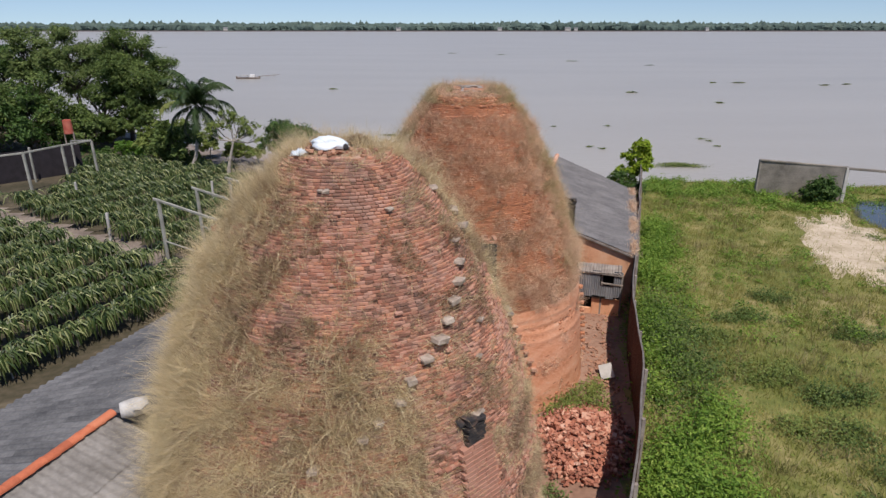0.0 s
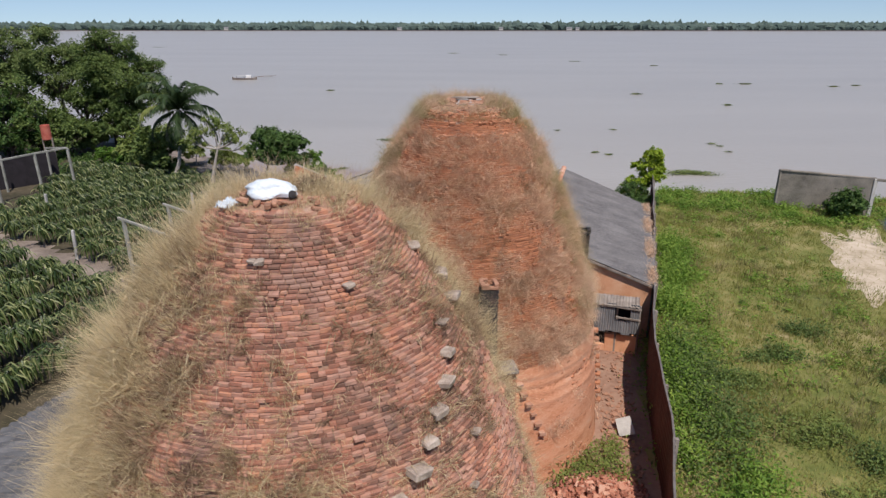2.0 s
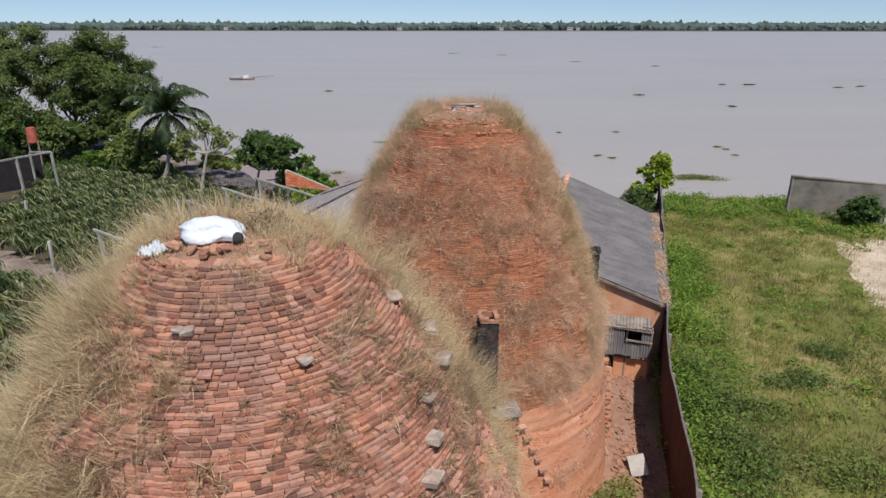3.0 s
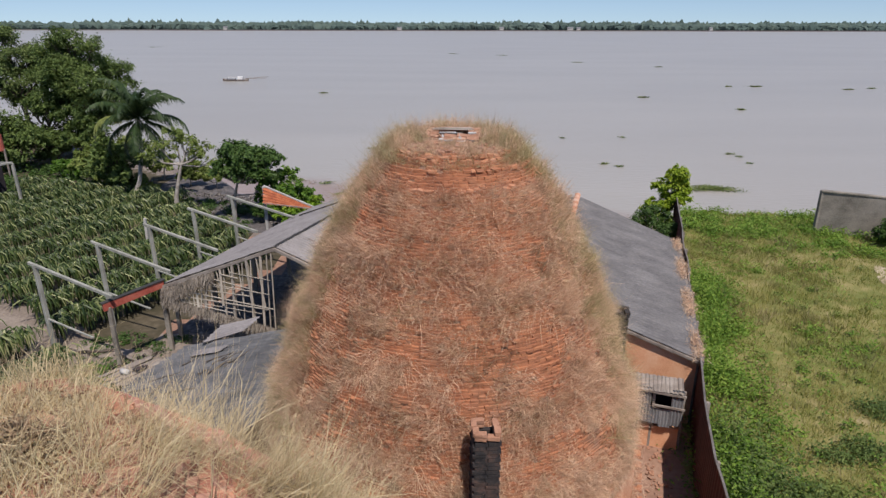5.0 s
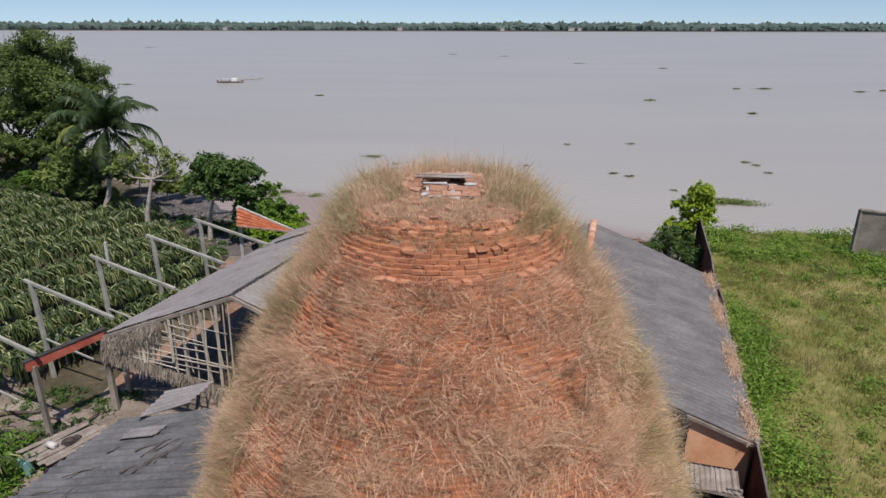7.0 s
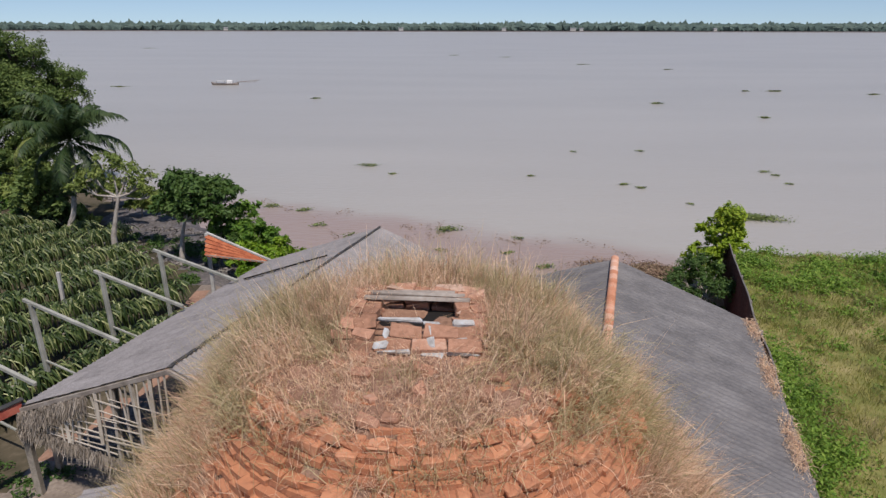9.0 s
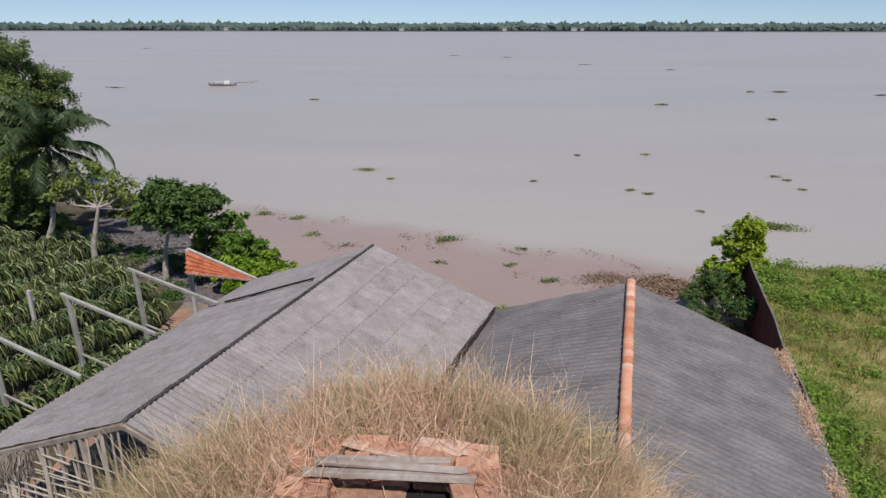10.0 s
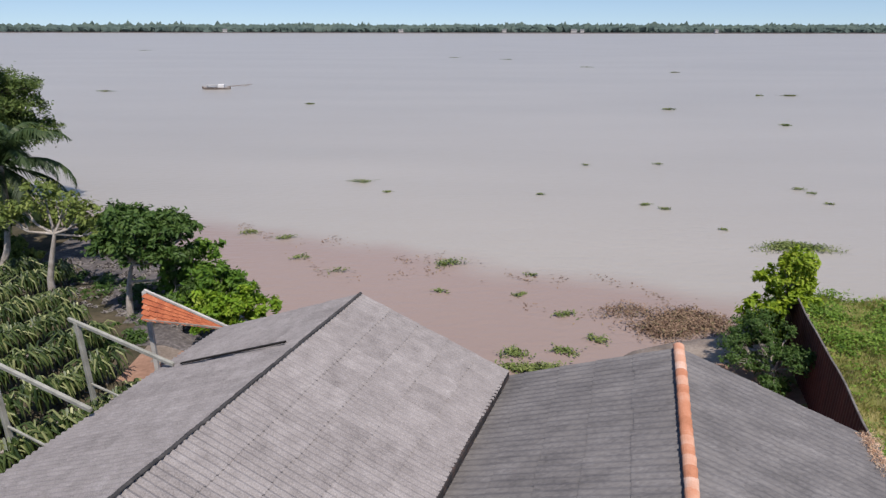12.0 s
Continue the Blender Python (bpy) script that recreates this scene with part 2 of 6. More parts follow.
def water_material():
    """Silty river water: brown body colour, redder in the shallows by the bank, with a rippled glossy skin."""
    m = bpy.data.materials.new("silty_water")
    m.use_nodes = True
    nt = m.node_tree
    b = nt.nodes["Principled BSDF"]
    N, L = nt.nodes.new, nt.links.new
    geo = N("ShaderNodeNewGeometry")
    sep = N("ShaderNodeSeparateXYZ")
    L(geo.outputs["Position"], sep.inputs[0])
    nz = N("ShaderNodeTexNoise")
    nz.inputs["Scale"].default_value, nz.inputs["Detail"].default_value = .12, 7
    L(geo.outputs["Position"], nz.inputs[0])
    lean = N("ShaderNodeMath"); lean.operation = "MULTIPLY_ADD"
    L(sep.outputs[0], lean.inputs[0]); lean.inputs[1].default_value = .42
    L(sep.outputs[1], lean.inputs[2])
    ad = N("ShaderNodeMath"); ad.operation = "MULTIPLY_ADD"
    L(nz.outputs[0], ad.inputs[0]); ad.inputs[1].default_value = 7.0
    L(lean.outputs[0], ad.inputs[2])
    mr = N("ShaderNodeMapRange"); mr.interpolation_type = "SMOOTHSTEP"
    L(ad.outputs[0], mr.inputs[0])
    mr.inputs[1].default_value, mr.inputs[2].default_value = 71.5, 77.5
    mx = N("ShaderNodeMix"); mx.data_type = "RGBA"
    L(mr.outputs[0], mx.inputs[0])
    mx.inputs[6].default_value = (.275, .208, .18, 1)
    mx.inputs[7].default_value = (.33, .303, .27, 1)
    # long streaks of slightly darker and lighter colour along the stream
    sk = N("ShaderNodeTexNoise")
    sk.inputs["Scale"].default_value, sk.inputs["Detail"].default_value = 1.0, 6
    sp = N("ShaderNodeMapping"); sp.inputs["Scale"].default_value = (.012, .05, 1)
    L(geo.outputs["Position"], sp.inputs[0]); L(sp.outputs[0], sk.inputs[0])
    hv = N("ShaderNodeHueSaturation")
    vr = N("ShaderNodeMapRange")
    vr.inputs[1].default_value, vr.inputs[2].default_value, vr.inputs[3].default_value, vr.inputs[4].default_value = .3, .7, .92, 1.06
    L(sk.outputs[0], vr.inputs[0]); L(vr.outputs[0], hv.inputs["Value"])
    L(mx.outputs[2], hv.inputs["Color"])
    L(hv.outputs[0], b.inputs["Base Color"])
    b.inputs["Roughness"].default_value = 0.32
    b.inputs["IOR"].default_value = 1.33
    w1 = N("ShaderNodeTexNoise")
    w1.inputs["Scale"].default_value, w1.inputs["Detail"].default_value = 1.6, 6
    mp = N("ShaderNodeMapping"); mp.inputs["Scale"].default_value = (.5, 1.2, 1)
    L(geo.outputs["Position"], mp.inputs[0]); L(mp.outputs[0], w1.inputs[0])
    bp = N("ShaderNodeBump")
    bp.inputs["Strength"].default_value, bp.inputs["Distance"].default_value = .6, .1
    L(w1.outputs[0], bp.inputs["Height"]); L(bp.outputs[0], b.inputs["Normal"])
    return m

# wet dark soil, with the shade between the rows put into its colour
ORCHARD = surface("shaded_orchard_soil", [(.025, .025, .013), (.05, .043, .024), (.085, .068, .043), (.15, .12, .08)], 0.3, 3, .95, .5, .04)
WATER = water_material()

POND = surface("clear_pond_water", [(.05, .06, .07), (.07, .085, .1)], 0.3, 3, .06, .05, .01, spec=.5)

# ---------------------------------------------------------------- mesh helpers
rng = np.random.default_rng(7)


def mesh_np(name, V, F, mat=None, smooth=False):
    """A mesh from an array of points and an array of faces of one size."""
    V = np.asarray(V, dtype=np.float32).reshape(-1, 3)
    F = np.asarray(F, dtype=np.int32)
    n, k = F.shape
    me = bpy.data.meshes.new(name)
    me.vertices.add(len(V)); me.vertices.foreach_set("co", V.ravel())
    me.loops.add(n * k); me.loops.foreach_set("vertex_index", F.ravel())
    me.polygons.add(n)
    me.polygons.foreach_set("loop_start", np.arange(0, n * k, k, dtype=np.int32))
    me.polygons.foreach_set("use_smooth", np.full(n, smooth))
    me.update(calc_edges=True)
    me.validate()
    if mat:
        me.materials.append(mat)
    return me


def put(name, me, parent=None, label="", m=None):
    ob = new(name, me)
    if m is not None:
        ob.matrix_basis = m
    if parent is not None:
        ob.parent = parent
    if label:
        ob["label"] = label
    return ob


def part(name, bm, material, parent, label="", smooth=False):
    me = bpy.data.meshes.new(name)
    bm.to_mesh(me); bm.free()
    if smooth:
        for p in me.polygons:
            p.use_smooth = True
    me.materials.append(material)
    return put(name, me, parent, label)


def thing(name, at, label, category, group="", kind="", rz=0):
    ob = new(name)
    ob.empty_display_size = 0.2
    ob.matrix_basis = pose(*at, 0, 0, rz)
    return tagged(ob, label, category, group, kind)


def box(bm, size, m=Matrix(), bevel=0.0, jitter=0.0):
    """Adds a bevelled box, centred, to a bmesh."""
    r = bmesh.ops.create_cube(bm, size=1.0, matrix=m @ Matrix.Diagonal((*size, 1)))
    vs = r["verts"]
    if jitter:
        for v in vs:
            v.co += Vector([random.uniform(-jitter, jitter) for _ in range(3)])
    if bevel:
        es = list({e for v in vs for e in v.link_edges})
        bmesh.ops.bevel(bm, geom=es, offset=bevel, segments=1, affect="EDGES")
    return bm


def beam(bm, a, b, w, h=None, bevel=0.01):
    """A squared bar from a to b."""
    a, b = Vector(a), Vector(b)
    d = b - a
    q = d.to_track_quat("X", "Z").to_matrix().to_4x4()
    return box(bm, (d.length, w, h or w), Matrix.Translation((a + b) / 2) @ q, bevel)


def tube(points, radii, sides=8):
    """Points and quads of a round bar along points."""
    V, F = [], []
    pts = [Vector(p) for p in points]
    for i, p in enumerate(pts):
        d = (pts[min(i + 1, len(pts) - 1)] - pts[max(i - 1, 0)]).normalized()
        u = d.cross(Vector((0.3, 0.9, 0.31))).normalized()
        w = d.cross(u)
        for k in range(sides):
            a = 2 * math.pi * k / sides
            V.append(p + (u * math.cos(a) + w * math.sin(a)) * radii[i])
    for i in range(len(pts) - 1):
        for k in range(sides):
            F.append((i * sides + k, i * sides + (k + 1) % sides, (i + 1) * sides + (k + 1) % sides, (i + 1) * sides + k))
    return V, F


def join_vf(list_of):
    V, F, o = [], [], 0
    for v, f in list_of:
        V.append(np.asarray([tuple(p) for p in v], dtype=np.float32)); F.append(np.asarray(f, dtype=np.int32) + o)
        o += len(v)
    return np.concatenate(V), np.concatenate(F)


def blades(base, up, length, width, droop, seg=2):
    """Grass blades: each a tapered, bending strip of three triangles, from arrays of roots and directions."""
    n = len(base)
    a = rng.uniform(0, 2 * np.pi, n)
    side = np.stack([np.cos(a), np.sin(a), rng.normal(0, .2, n)], 1)
    side -= up * (side * up).sum(1, keepdims=True)
    side /= np.linalg.norm(side, axis=1, keepdims=True)
    fall = np.cross(side, up)
    fall[:, 2] -= .6
    ln, wd, dr = length[:, None], width[:, None], droop[:, None]
    mid = base + up * ln * .55 + fall * ln * dr * .25
    tip = base + up * ln * (1 - .25 * dr) + fall * ln * dr
    V = np.stack([base - side * wd, base + side * wd, mid - side * wd * .75, mid + side * wd * .75, tip], 1)
    i = np.arange(n)[:, None, None] * 5
    F = np.array([[0, 1, 3], [0, 3, 2], [2, 3, 4]])[None] + i
    return V.reshape(-1, 3), F.reshape(-1, 3)


def spikes(base, up, length, width):
    """Short grass: one slender triangle a blade."""
    n = len(base)
    a = rng.uniform(0, 2 * np.pi, n)
    side = np.stack([np.cos(a), np.sin(a), np.zeros(n)], 1) * width[:, None]
    V = np.stack([base - side, base + side, base + up * length[:, None]], 1)
    return V.reshape(-1, 3), np.arange(n * 3).reshape(-1, 3)


def vnoise(P, s):
    """Smooth noise in 0..1 at points."""
    return np.array([noise.noise((p[0] * s, p[1] * s, p[2] * s)) for p in P]) * .5 + .5


def leaves(P, N, size, mat_name, mat):
    """Pointed leaves as two folded triangles each, at points P, facing about N."""
    n = len(P)
    r = rng.normal(0, 1, (n, 3))
    u = np.cross(N, r); u /= np.linalg.norm(u, axis=1, keepdims=True) + 1e-6
    w = np.cross(N, u)
    s = size * rng.uniform(.6, 1.35, n)[:, None]
    V = np.stack([P - u * s, P + w * s * .42 + N * s * .12, P + u * s, P - w * s * .42 + N * s * .12], 1).reshape(-1, 3)
    F = (np.array([[0, 1, 2], [0, 2, 3]])[None] + np.arange(n)[:, None, None] * 4).reshape(-1, 3)
    return mesh_np(mat_name, V, F, mat)

# ---------------------------------------------------------------- land and river
WATER_Z = -1.2
SHORE_X = [-400, -60, -42, -30, -21, -13, -7, 0, 5, 9, 13, 17, 20, 28, 37, 60, 400]
SHORE_Y = [120, 103, 90, 80.5, 73.5, 63.5, 58.5, 54.8, 54.3, 56, 59, 60, 62.5, 63, 60, 64, 80]


def wall_x(y):
    """The line of the tin fence."""
    return float(np.interp(y, [-40, 8, 14.2, 16.6, 19.6, 20.8, 24.2, 26, 29.3, 31.7, 43.5, 56], [-9.3, 2.95, 5.2, 6.1, 7.11, 7.44, 8.15, 8.53, 9.52, 10.3, 13.95, 17.75]))


def height(x, y):
    d = float(np.interp(x, SHORE_X, SHORE_Y)) + 1.6 * noise.noise((x * .25, y * .1, 0)) - y
    base = .12 * noise.noise((x * .2, y * .2, 3)) + .05 * noise.noise((x * .9, y * .9, 5))
    if x > wall_x(y) + .5:
        base += .12 * noise.noise((x * .5, y * .5, 8)) - .008 * (y - 30)
    t = min(max((2.2 - d) / 5.0, 0), 1)
    pond = ((x - 38.6) / 4.6) ** 2 + ((y - 47) / 7.5) ** 2
    if pond < 1.4:
        base = base + (-.75 - base) * min(max((1.4 - pond) / .6, 0), 1)
    return base * (1 - t) - 2.6 * t * t * (3 - 2 * t) - (.9 * min(max((9 - d) / 9, 0), 1) if -12 < x < 17 else 0)


STRIP0, STRIP1 = 23.0, 25.6             # the bare strip across the orchard


def build_ground():
    xs = np.concatenate([[-3000, -800, -300, -140], np.arange(-90, 70.1, .8), [110, 300, 800, 3000]])
    ys = np.concatenate([[-3000, -600, -150, -50], np.arange(-20, 112, .8), [125]])
    V = [(x, y, height(x, y)) for y in ys for x in xs]
    nx = len(xs)
    F, green = [], []
    for j in range(len(ys) - 1):
        for i in range(nx - 1):
            F.append((j * nx + i, j * nx + i + 1, (j + 1) * nx + i + 1, (j + 1) * nx + i))
            xm, ym = (xs[i] + xs[i + 1]) / 2, (ys[j] + ys[j + 1]) / 2
            sh = float(np.interp(xm, SHORE_X, SHORE_Y)) - ym
            green.append(1 if xm > wall_x(ym) else (2 if sh < 5 or (xm < -12 and sh < 9 and xm > -26) else (3 if xm < -13.5 - max(0, 24 - ym) * .4 or xm < -.4 * ym - 2 else 0)))
            if green[-1] == 0 and xm < -7.5 and 27 < ym < 39:
                green[-1] = 2
            if green[-1] == 0 and 36 < ym < 52 and xm - .36 * (ym - 37) < -14.3:
                green[-1] = 3
            if green[-1] == 3 and ym < 34 and xm > -20.1 + (ym - 9.4) * .343:
                green[-1] = 2
            if green[-1] in (0, 2) and -26.5 < xm < -9.5 and ym > 55.5 and sh < 18:
                green[-1] = 4
            # ground below the shed roof gets the dark mud colour as painted shade
            if green[-1] == 0 and ym > 34 and -13.3 < xm - .36 * (ym - 37) < 1:
                green[-1] = 4
            if green[-1] == 3 and xm > -40 and STRIP0 < xm * .5 + ym * .866 < STRIP1:
                green[-1] = 2
    me = mesh_np("ground", V, F, EARTH, True)
    me.materials.append(GREENEARTH); me.materials.append(MUD); me.materials.append(ORCHARD); me.materials.append(MUD_AND_SHADE)
    me.polygons.foreach_set("material_index", np.array(green, dtype=np.int32))
    tagged(put("ground", me), "reddish bare earth and grassy soil down to a river bank", "ground", kind="structure")


build_ground()
me = mesh_np("water", [(-4500, 20, WATER_Z), (4500, 20, WATER_Z), (4500, 1420, WATER_Z), (-4500, 1420, WATER_Z)], [(0, 1, 2, 3)], WATER)
tagged(put("water", me), "wide calm silty grey-brown river", "river", kind="structure")


def build_far_bank():
    """The far shore: a low bank with a long uneven belt of trees, and a few pale houses."""
    y0 = 1330
    V = [(-4500, y0 + 10, -1.3), (4500, y0 - 50, -1.3), (4500, y0 - 42, .4), (-4500, y0 + 18, .4), (4500, 4800, 1), (-4500, 4800, 1)]
    me = mesh_np("far_bank", V, [(0, 1, 2, 3), (3, 2, 4, 5)], MUD_AND_SHADE)
    tagged(put("backdrop_bank", me), "low green far river bank", "river bank", kind="structure")
    n = 3600
    x = rng.uniform(-1150, 1150, n); d = rng.uniform(0, 1, n) ** 1.5 * 160
    y = y0 - 6 - x * .0067 + d + 8
    h = rng.uniform(4.5, 13, n) + 7 * (vnoise(np.stack([x * .01, y * .01, x * 0], 1), 1.0) - .4) + d * .025
    tall = rng.uniform(0, 1, n) > .985
    h[tall] += rng.uniform(2, 6, tall.sum())
    Vs, Fs = [], []
    ico = bmesh.new(); bmesh.ops.create_icosphere(ico, subdivisions=1, radius=1)
    iv = np.array([v.co[:] for v in ico.verts]); fi = np.array([[v.index for v in f.verts] for f in ico.faces]); ico.free()
    for i in range(n):
        w = rng.uniform(5, 12) * (.5 if tall[i] else 1)
        j = iv * (1 + rng.normal(0, .2, (len(iv), 1)))
        Vs.append(j * (w, w, h[i] * .6) + (x[i], y[i], h[i] * .42)); Fs.append(fi + i * len(iv))
    me = mesh_np("far_woods", np.concatenate(Vs), np.concatenate(Fs), HAZY_FARLEAF)
    tagged(put("far_woods", me), "long uneven belt of dark green trees on the far bank, bluish with haze in the colour", "trees", kind="stuff")
    for hx, w in ((-88, 9), (112, 8), (246, 11), (262, 7), (-430, 8), (520, 6)):
        hy = y0 - 6 - hx * .0067
        t = thing("far_house", (hx, hy, .4), "small pale house among trees on the far bank", "house", "houses on the far bank")
        bm = bmesh.new(); box(bm, (w, 7, 4.2), Matrix.Translation((0, 0, 2.1)))
        part("wall", bm, CONCRETE, t)
        bm = bmesh.new()
        vs = [bm.verts.new(p) for p in ((-w / 2 - .5, -4, 4.2), (w / 2 + .5, -4, 4.2), (w / 2 + .5, 4, 4.2), (-w / 2 - .5, 4, 4.2), (-w / 2 - .5, 0, 6), (w / 2 + .5, 0, 6))]
        for f in ((0, 1, 5, 4), (2, 3, 4, 5), (0, 4, 3), (1, 2, 5), (0, 3, 2, 1)):
            bm.faces.new([vs[k] for k in f])
        part("roof", bm, TIN_GREY, t)


build_far_bank()

# ---------------------------------------------------------------- the kilns
OLD_BRICK = surface("crumbling_brick", [(.12, .065, .042), (.27, .14, .088), (.41, .22, .145), (.54, .38, .29)], 3, 22, .95, .8, .02, per_object=.5, mix_fine=.5)
PIER = surface("pale_pinkish_brick", [(.2, .095, .065), (.34, .165, .115), (.43, .24, .175)], 1.2, 25, .92, .4, .01, island=.35)
AX = 15.4                                      # the yard's long axis leans this far to the right of y
K1, K2 = (-2.3, 14.3), (1.05, 25.85)
COURSE, BRICK_LEN = .06, .165
PROFILE1 = ([-.3, 2, 4.4, 6.3, 7.7, 9.0, 10.1, 11.1, 11.75, 11.9, 11.98], [5.15, 5.0, 4.72, 4.33, 3.88, 3.33, 2.72, 1.92, 1.3, 1.1, .05])
PROFILE2 = ([-.3, 2.5, 3.8, 5.5, 7.3, 8.5, 9.7, 10.6, 11.2, 11.65, 11.9, 11.98, 12.02, 12.03], [5.2, 4.98, 4.82, 4.55, 4.02, 3.52, 2.98, 2.48, 2.08, 1.72, 1.45, 1.3, .9, .05])


def lathe(profile, shrink, n=96, floor=-.4):
    zs = np.concatenate([np.arange(floor, 11.4, .15), np.linspace(11.4, profile[0][-1], 12)])
    rs = np.maximum(np.interp(zs, *profile) - shrink, .05)
    V = [(r * math.cos(2 * math.pi * k / n), r * math.sin(2 * math.pi * k / n), z) for z, r in zip(zs, rs) for k in range(n)]
    F = [(i * n + k, i * n + (k + 1) % n, (i + 1) * n + (k + 1) % n, (i + 1) * n + k) for i in range(len(zs) - 1) for k in range(n)]
    return V, F


BOX = np.array([(-.5, -.5, -.5), (.5, -.5, -.5), (.5, .5, -.5), (-.5, .5, -.5), (-.5, -.5, .5), (.5, -.5, .5), (.5, .5, .5), (-.5, .5, .5)])
BOXF = np.array([(0, 1, 5, 4), (1, 2, 6, 5), (3, 0, 4, 7), (4, 5, 6, 7), (0, 3, 2, 1)])
BRICKF = BOXF[:4]                               # the under side of a laid brick is never open


def brick_courses(profile, seed, pick, joint):
    """Every brick of a round kiln, course by course: joined arrays, and the poses of those that pick() sets apart."""
    r_ = np.random.default_rng(seed)
    Vs, single = [], []
    z = -.1
    c = 0
    while z < profile[0][-1] - .06:
        r = float(np.interp(z + COURSE / 2, *profile))
        wob = r_.normal(0, .007)
        a0 = r_.uniform(0, 1)
        end = a0 + 2 * math.pi
        while a0 < end - .02:
            # whole bricks and half bricks; long ones on the side turned to the river
            away = math.sin(a0) > .3
            ln = BRICK_LEN * (2.4 if away else (r_.uniform(.82, 1.12) if r_.uniform() < .8 else .6))
            step = min((ln + .006) / r, end - a0)
            a = a0 + step / 2
            a0 += step
            ln = max(step * r - .006, .03)
            if r_.uniform() < .012:
                continue
            dp = .16 if z < 11.6 else .3
            rr = r - dp / 2 + r_.normal(0, .012) + wob + (r_.uniform(-.05, .06) if r_.uniform() < .08 else 0)
            tw = r_.normal(0, .018)
            zz = z + COURSE / 2 + r_.normal(0, .0018) + .012 * math.sin(3 * a + c * .03)
            if pick(a, zz):
                single.append((rr * math.cos(a), rr * math.sin(a), zz, a + math.pi / 2 + tw, ln))
                continue
            P = BOX * (ln, dp, COURSE - joint)
            P = P + r_.normal(0, .0036, P.shape)
            ca, sa = math.cos(a + math.pi / 2 + tw), math.sin(a + math.pi / 2 + tw)
            Vs.append(np.stack([P[:, 0] * ca - P[:, 1] * sa + rr * math.cos(a), P[:, 0] * sa + P[:, 1] * ca + rr * math.sin(a), P[:, 2] + zz], 1))
        z += COURSE
        c += 1
    n = len(Vs)
    F = (BRICKF[None] + np.arange(n)[:, None, None] * 8).reshape(-1, 4)
    return np.concatenate(Vs), F, single


def flip_out(me):
    bm = bmesh.new(); bm.from_mesh(me)
    bmesh.ops.recalc_face_normals(bm, faces=bm.faces)
    bm.to_mesh(me); bm.free()


def kiln(center, profile, mat, seed, label, joint, pick=lambda a, z: False):
    t = thing("brick_kiln", (*center, 0), label, "brick kiln", "old brick kilns")
    v, f = lathe(profile, .05)
    put("core", mesh_np("core", v, f, MORTAR, True), t)
    V, F, single = brick_courses(profile, seed, pick, joint)
    tagged(put("bricks", mesh_np("bricks", V, F, mat), t), kind="stuff")
    if single:
        bm = bmesh.new(); box(bm, (BRICK_LEN * .94, .16, COURSE - .013), bevel=.006)
        one = bpy.data.meshes.new("brick"); bm.to_mesh(one); bm.free(); one.materials.append(BRICK_ONE)
        for x, y, z, a, ln in single:
            put("brick", one, t, m=Matrix.Translation((x, y, z)) @ Matrix.Rotation(a, 4, "Z") @ Matrix.Diagonal((ln / BRICK_LEN, 1, 1, 1)))
    return t


def shaft(parent, x, y, z0, z1, w, rz, label):
    """A square brick smoke shaft with hollow top and loose bricks on its rim."""
    bm = bmesh.new()
    m = pose(x, y, 0, 0, 0, rz)
    n = int((z1 - z0) / .09)
    for i in range(n):
        z = z0 + .045 + i * .09
        for s in (-1, 1):
            for k in (-.5, .5):
                o = k + (.08 if i % 2 else -.08)
                box(bm, (w / 2 - .01, .1, .078), m @ Matrix.Translation((o * w / 2, s * (w / 2 - .05), z)), 0, .006)
                box(bm, (.1, w / 2 - .06, .078), m @ Matrix.Translation((s * (w / 2 - .05), k * (w / 2 - .06), z)), 0, .006)
    shaft_ob = part("chimney", bm, SOOT_BLACK, parent, label)
    bm = bmesh.new()
    for k in range(4):
        for o in (-.25, .25):
            for lift in (0, .08):
                if random.random() < (.15 if not lift else .6):
                    continue
                box(bm, (w * .46, .12, .075), m @ Matrix.Rotation(k * math.pi / 2, 4, "Z") @ Matrix.Translation((o * w, w * .41, z1 + .03 + lift)) @ Matrix.Rotation(random.uniform(-.15, .15), 4, "Z"), .006, .012)
    part("rim_brick", bm, OLD_BRICK if rz < 20 else SOOT_BLACK, shaft_ob)
    return shaft_ob


def polar(center, deg, r, z):
    """A point round a kiln, deg counted from straight towards -y, positive to +x; local to the kiln."""
    a = radians(deg - 90)
    return (r * math.cos(a), r * math.sin(a), z)


def front_stretch(a, z):
    return 10.85 < z < 11.6 and -1.75 < a - 2 * math.pi * round(a / (2 * math.pi)) < -.75


kiln1 = kiln(K1, PROFILE1, BRICK1, 11, "tall beehive kiln of weathered red brick, overgrown with dry grass", .012, front_stretch)
kiln2 = kiln(K2, PROFILE2, BRICK2, 12, "tall beehive kiln of orange brick, thickly overgrown with brown grass", .007)


stub = shaft(kiln1, 2.84, -3.04, 6.35, 6.84, .5, 43, "short soot-black chimney stub")
for x, y, z, w, d, ra, rb, rc in ((2.74, -3.2, 6.9, .42, .2, 7, -6, 40), (3.02, -2.92, 6.9, .3, .2, -9, 5, 58), (2.66, -2.9, 6.91, .22, .16, 12, 9, 20)):
    bm = bmesh.new(); box(bm, (w, d, .06), pose(x, y, z, ra, rb, rc), .01, .025)
    part("broken_slab", bm, STONE if w < .4 else SOOT_BLACK, stub)
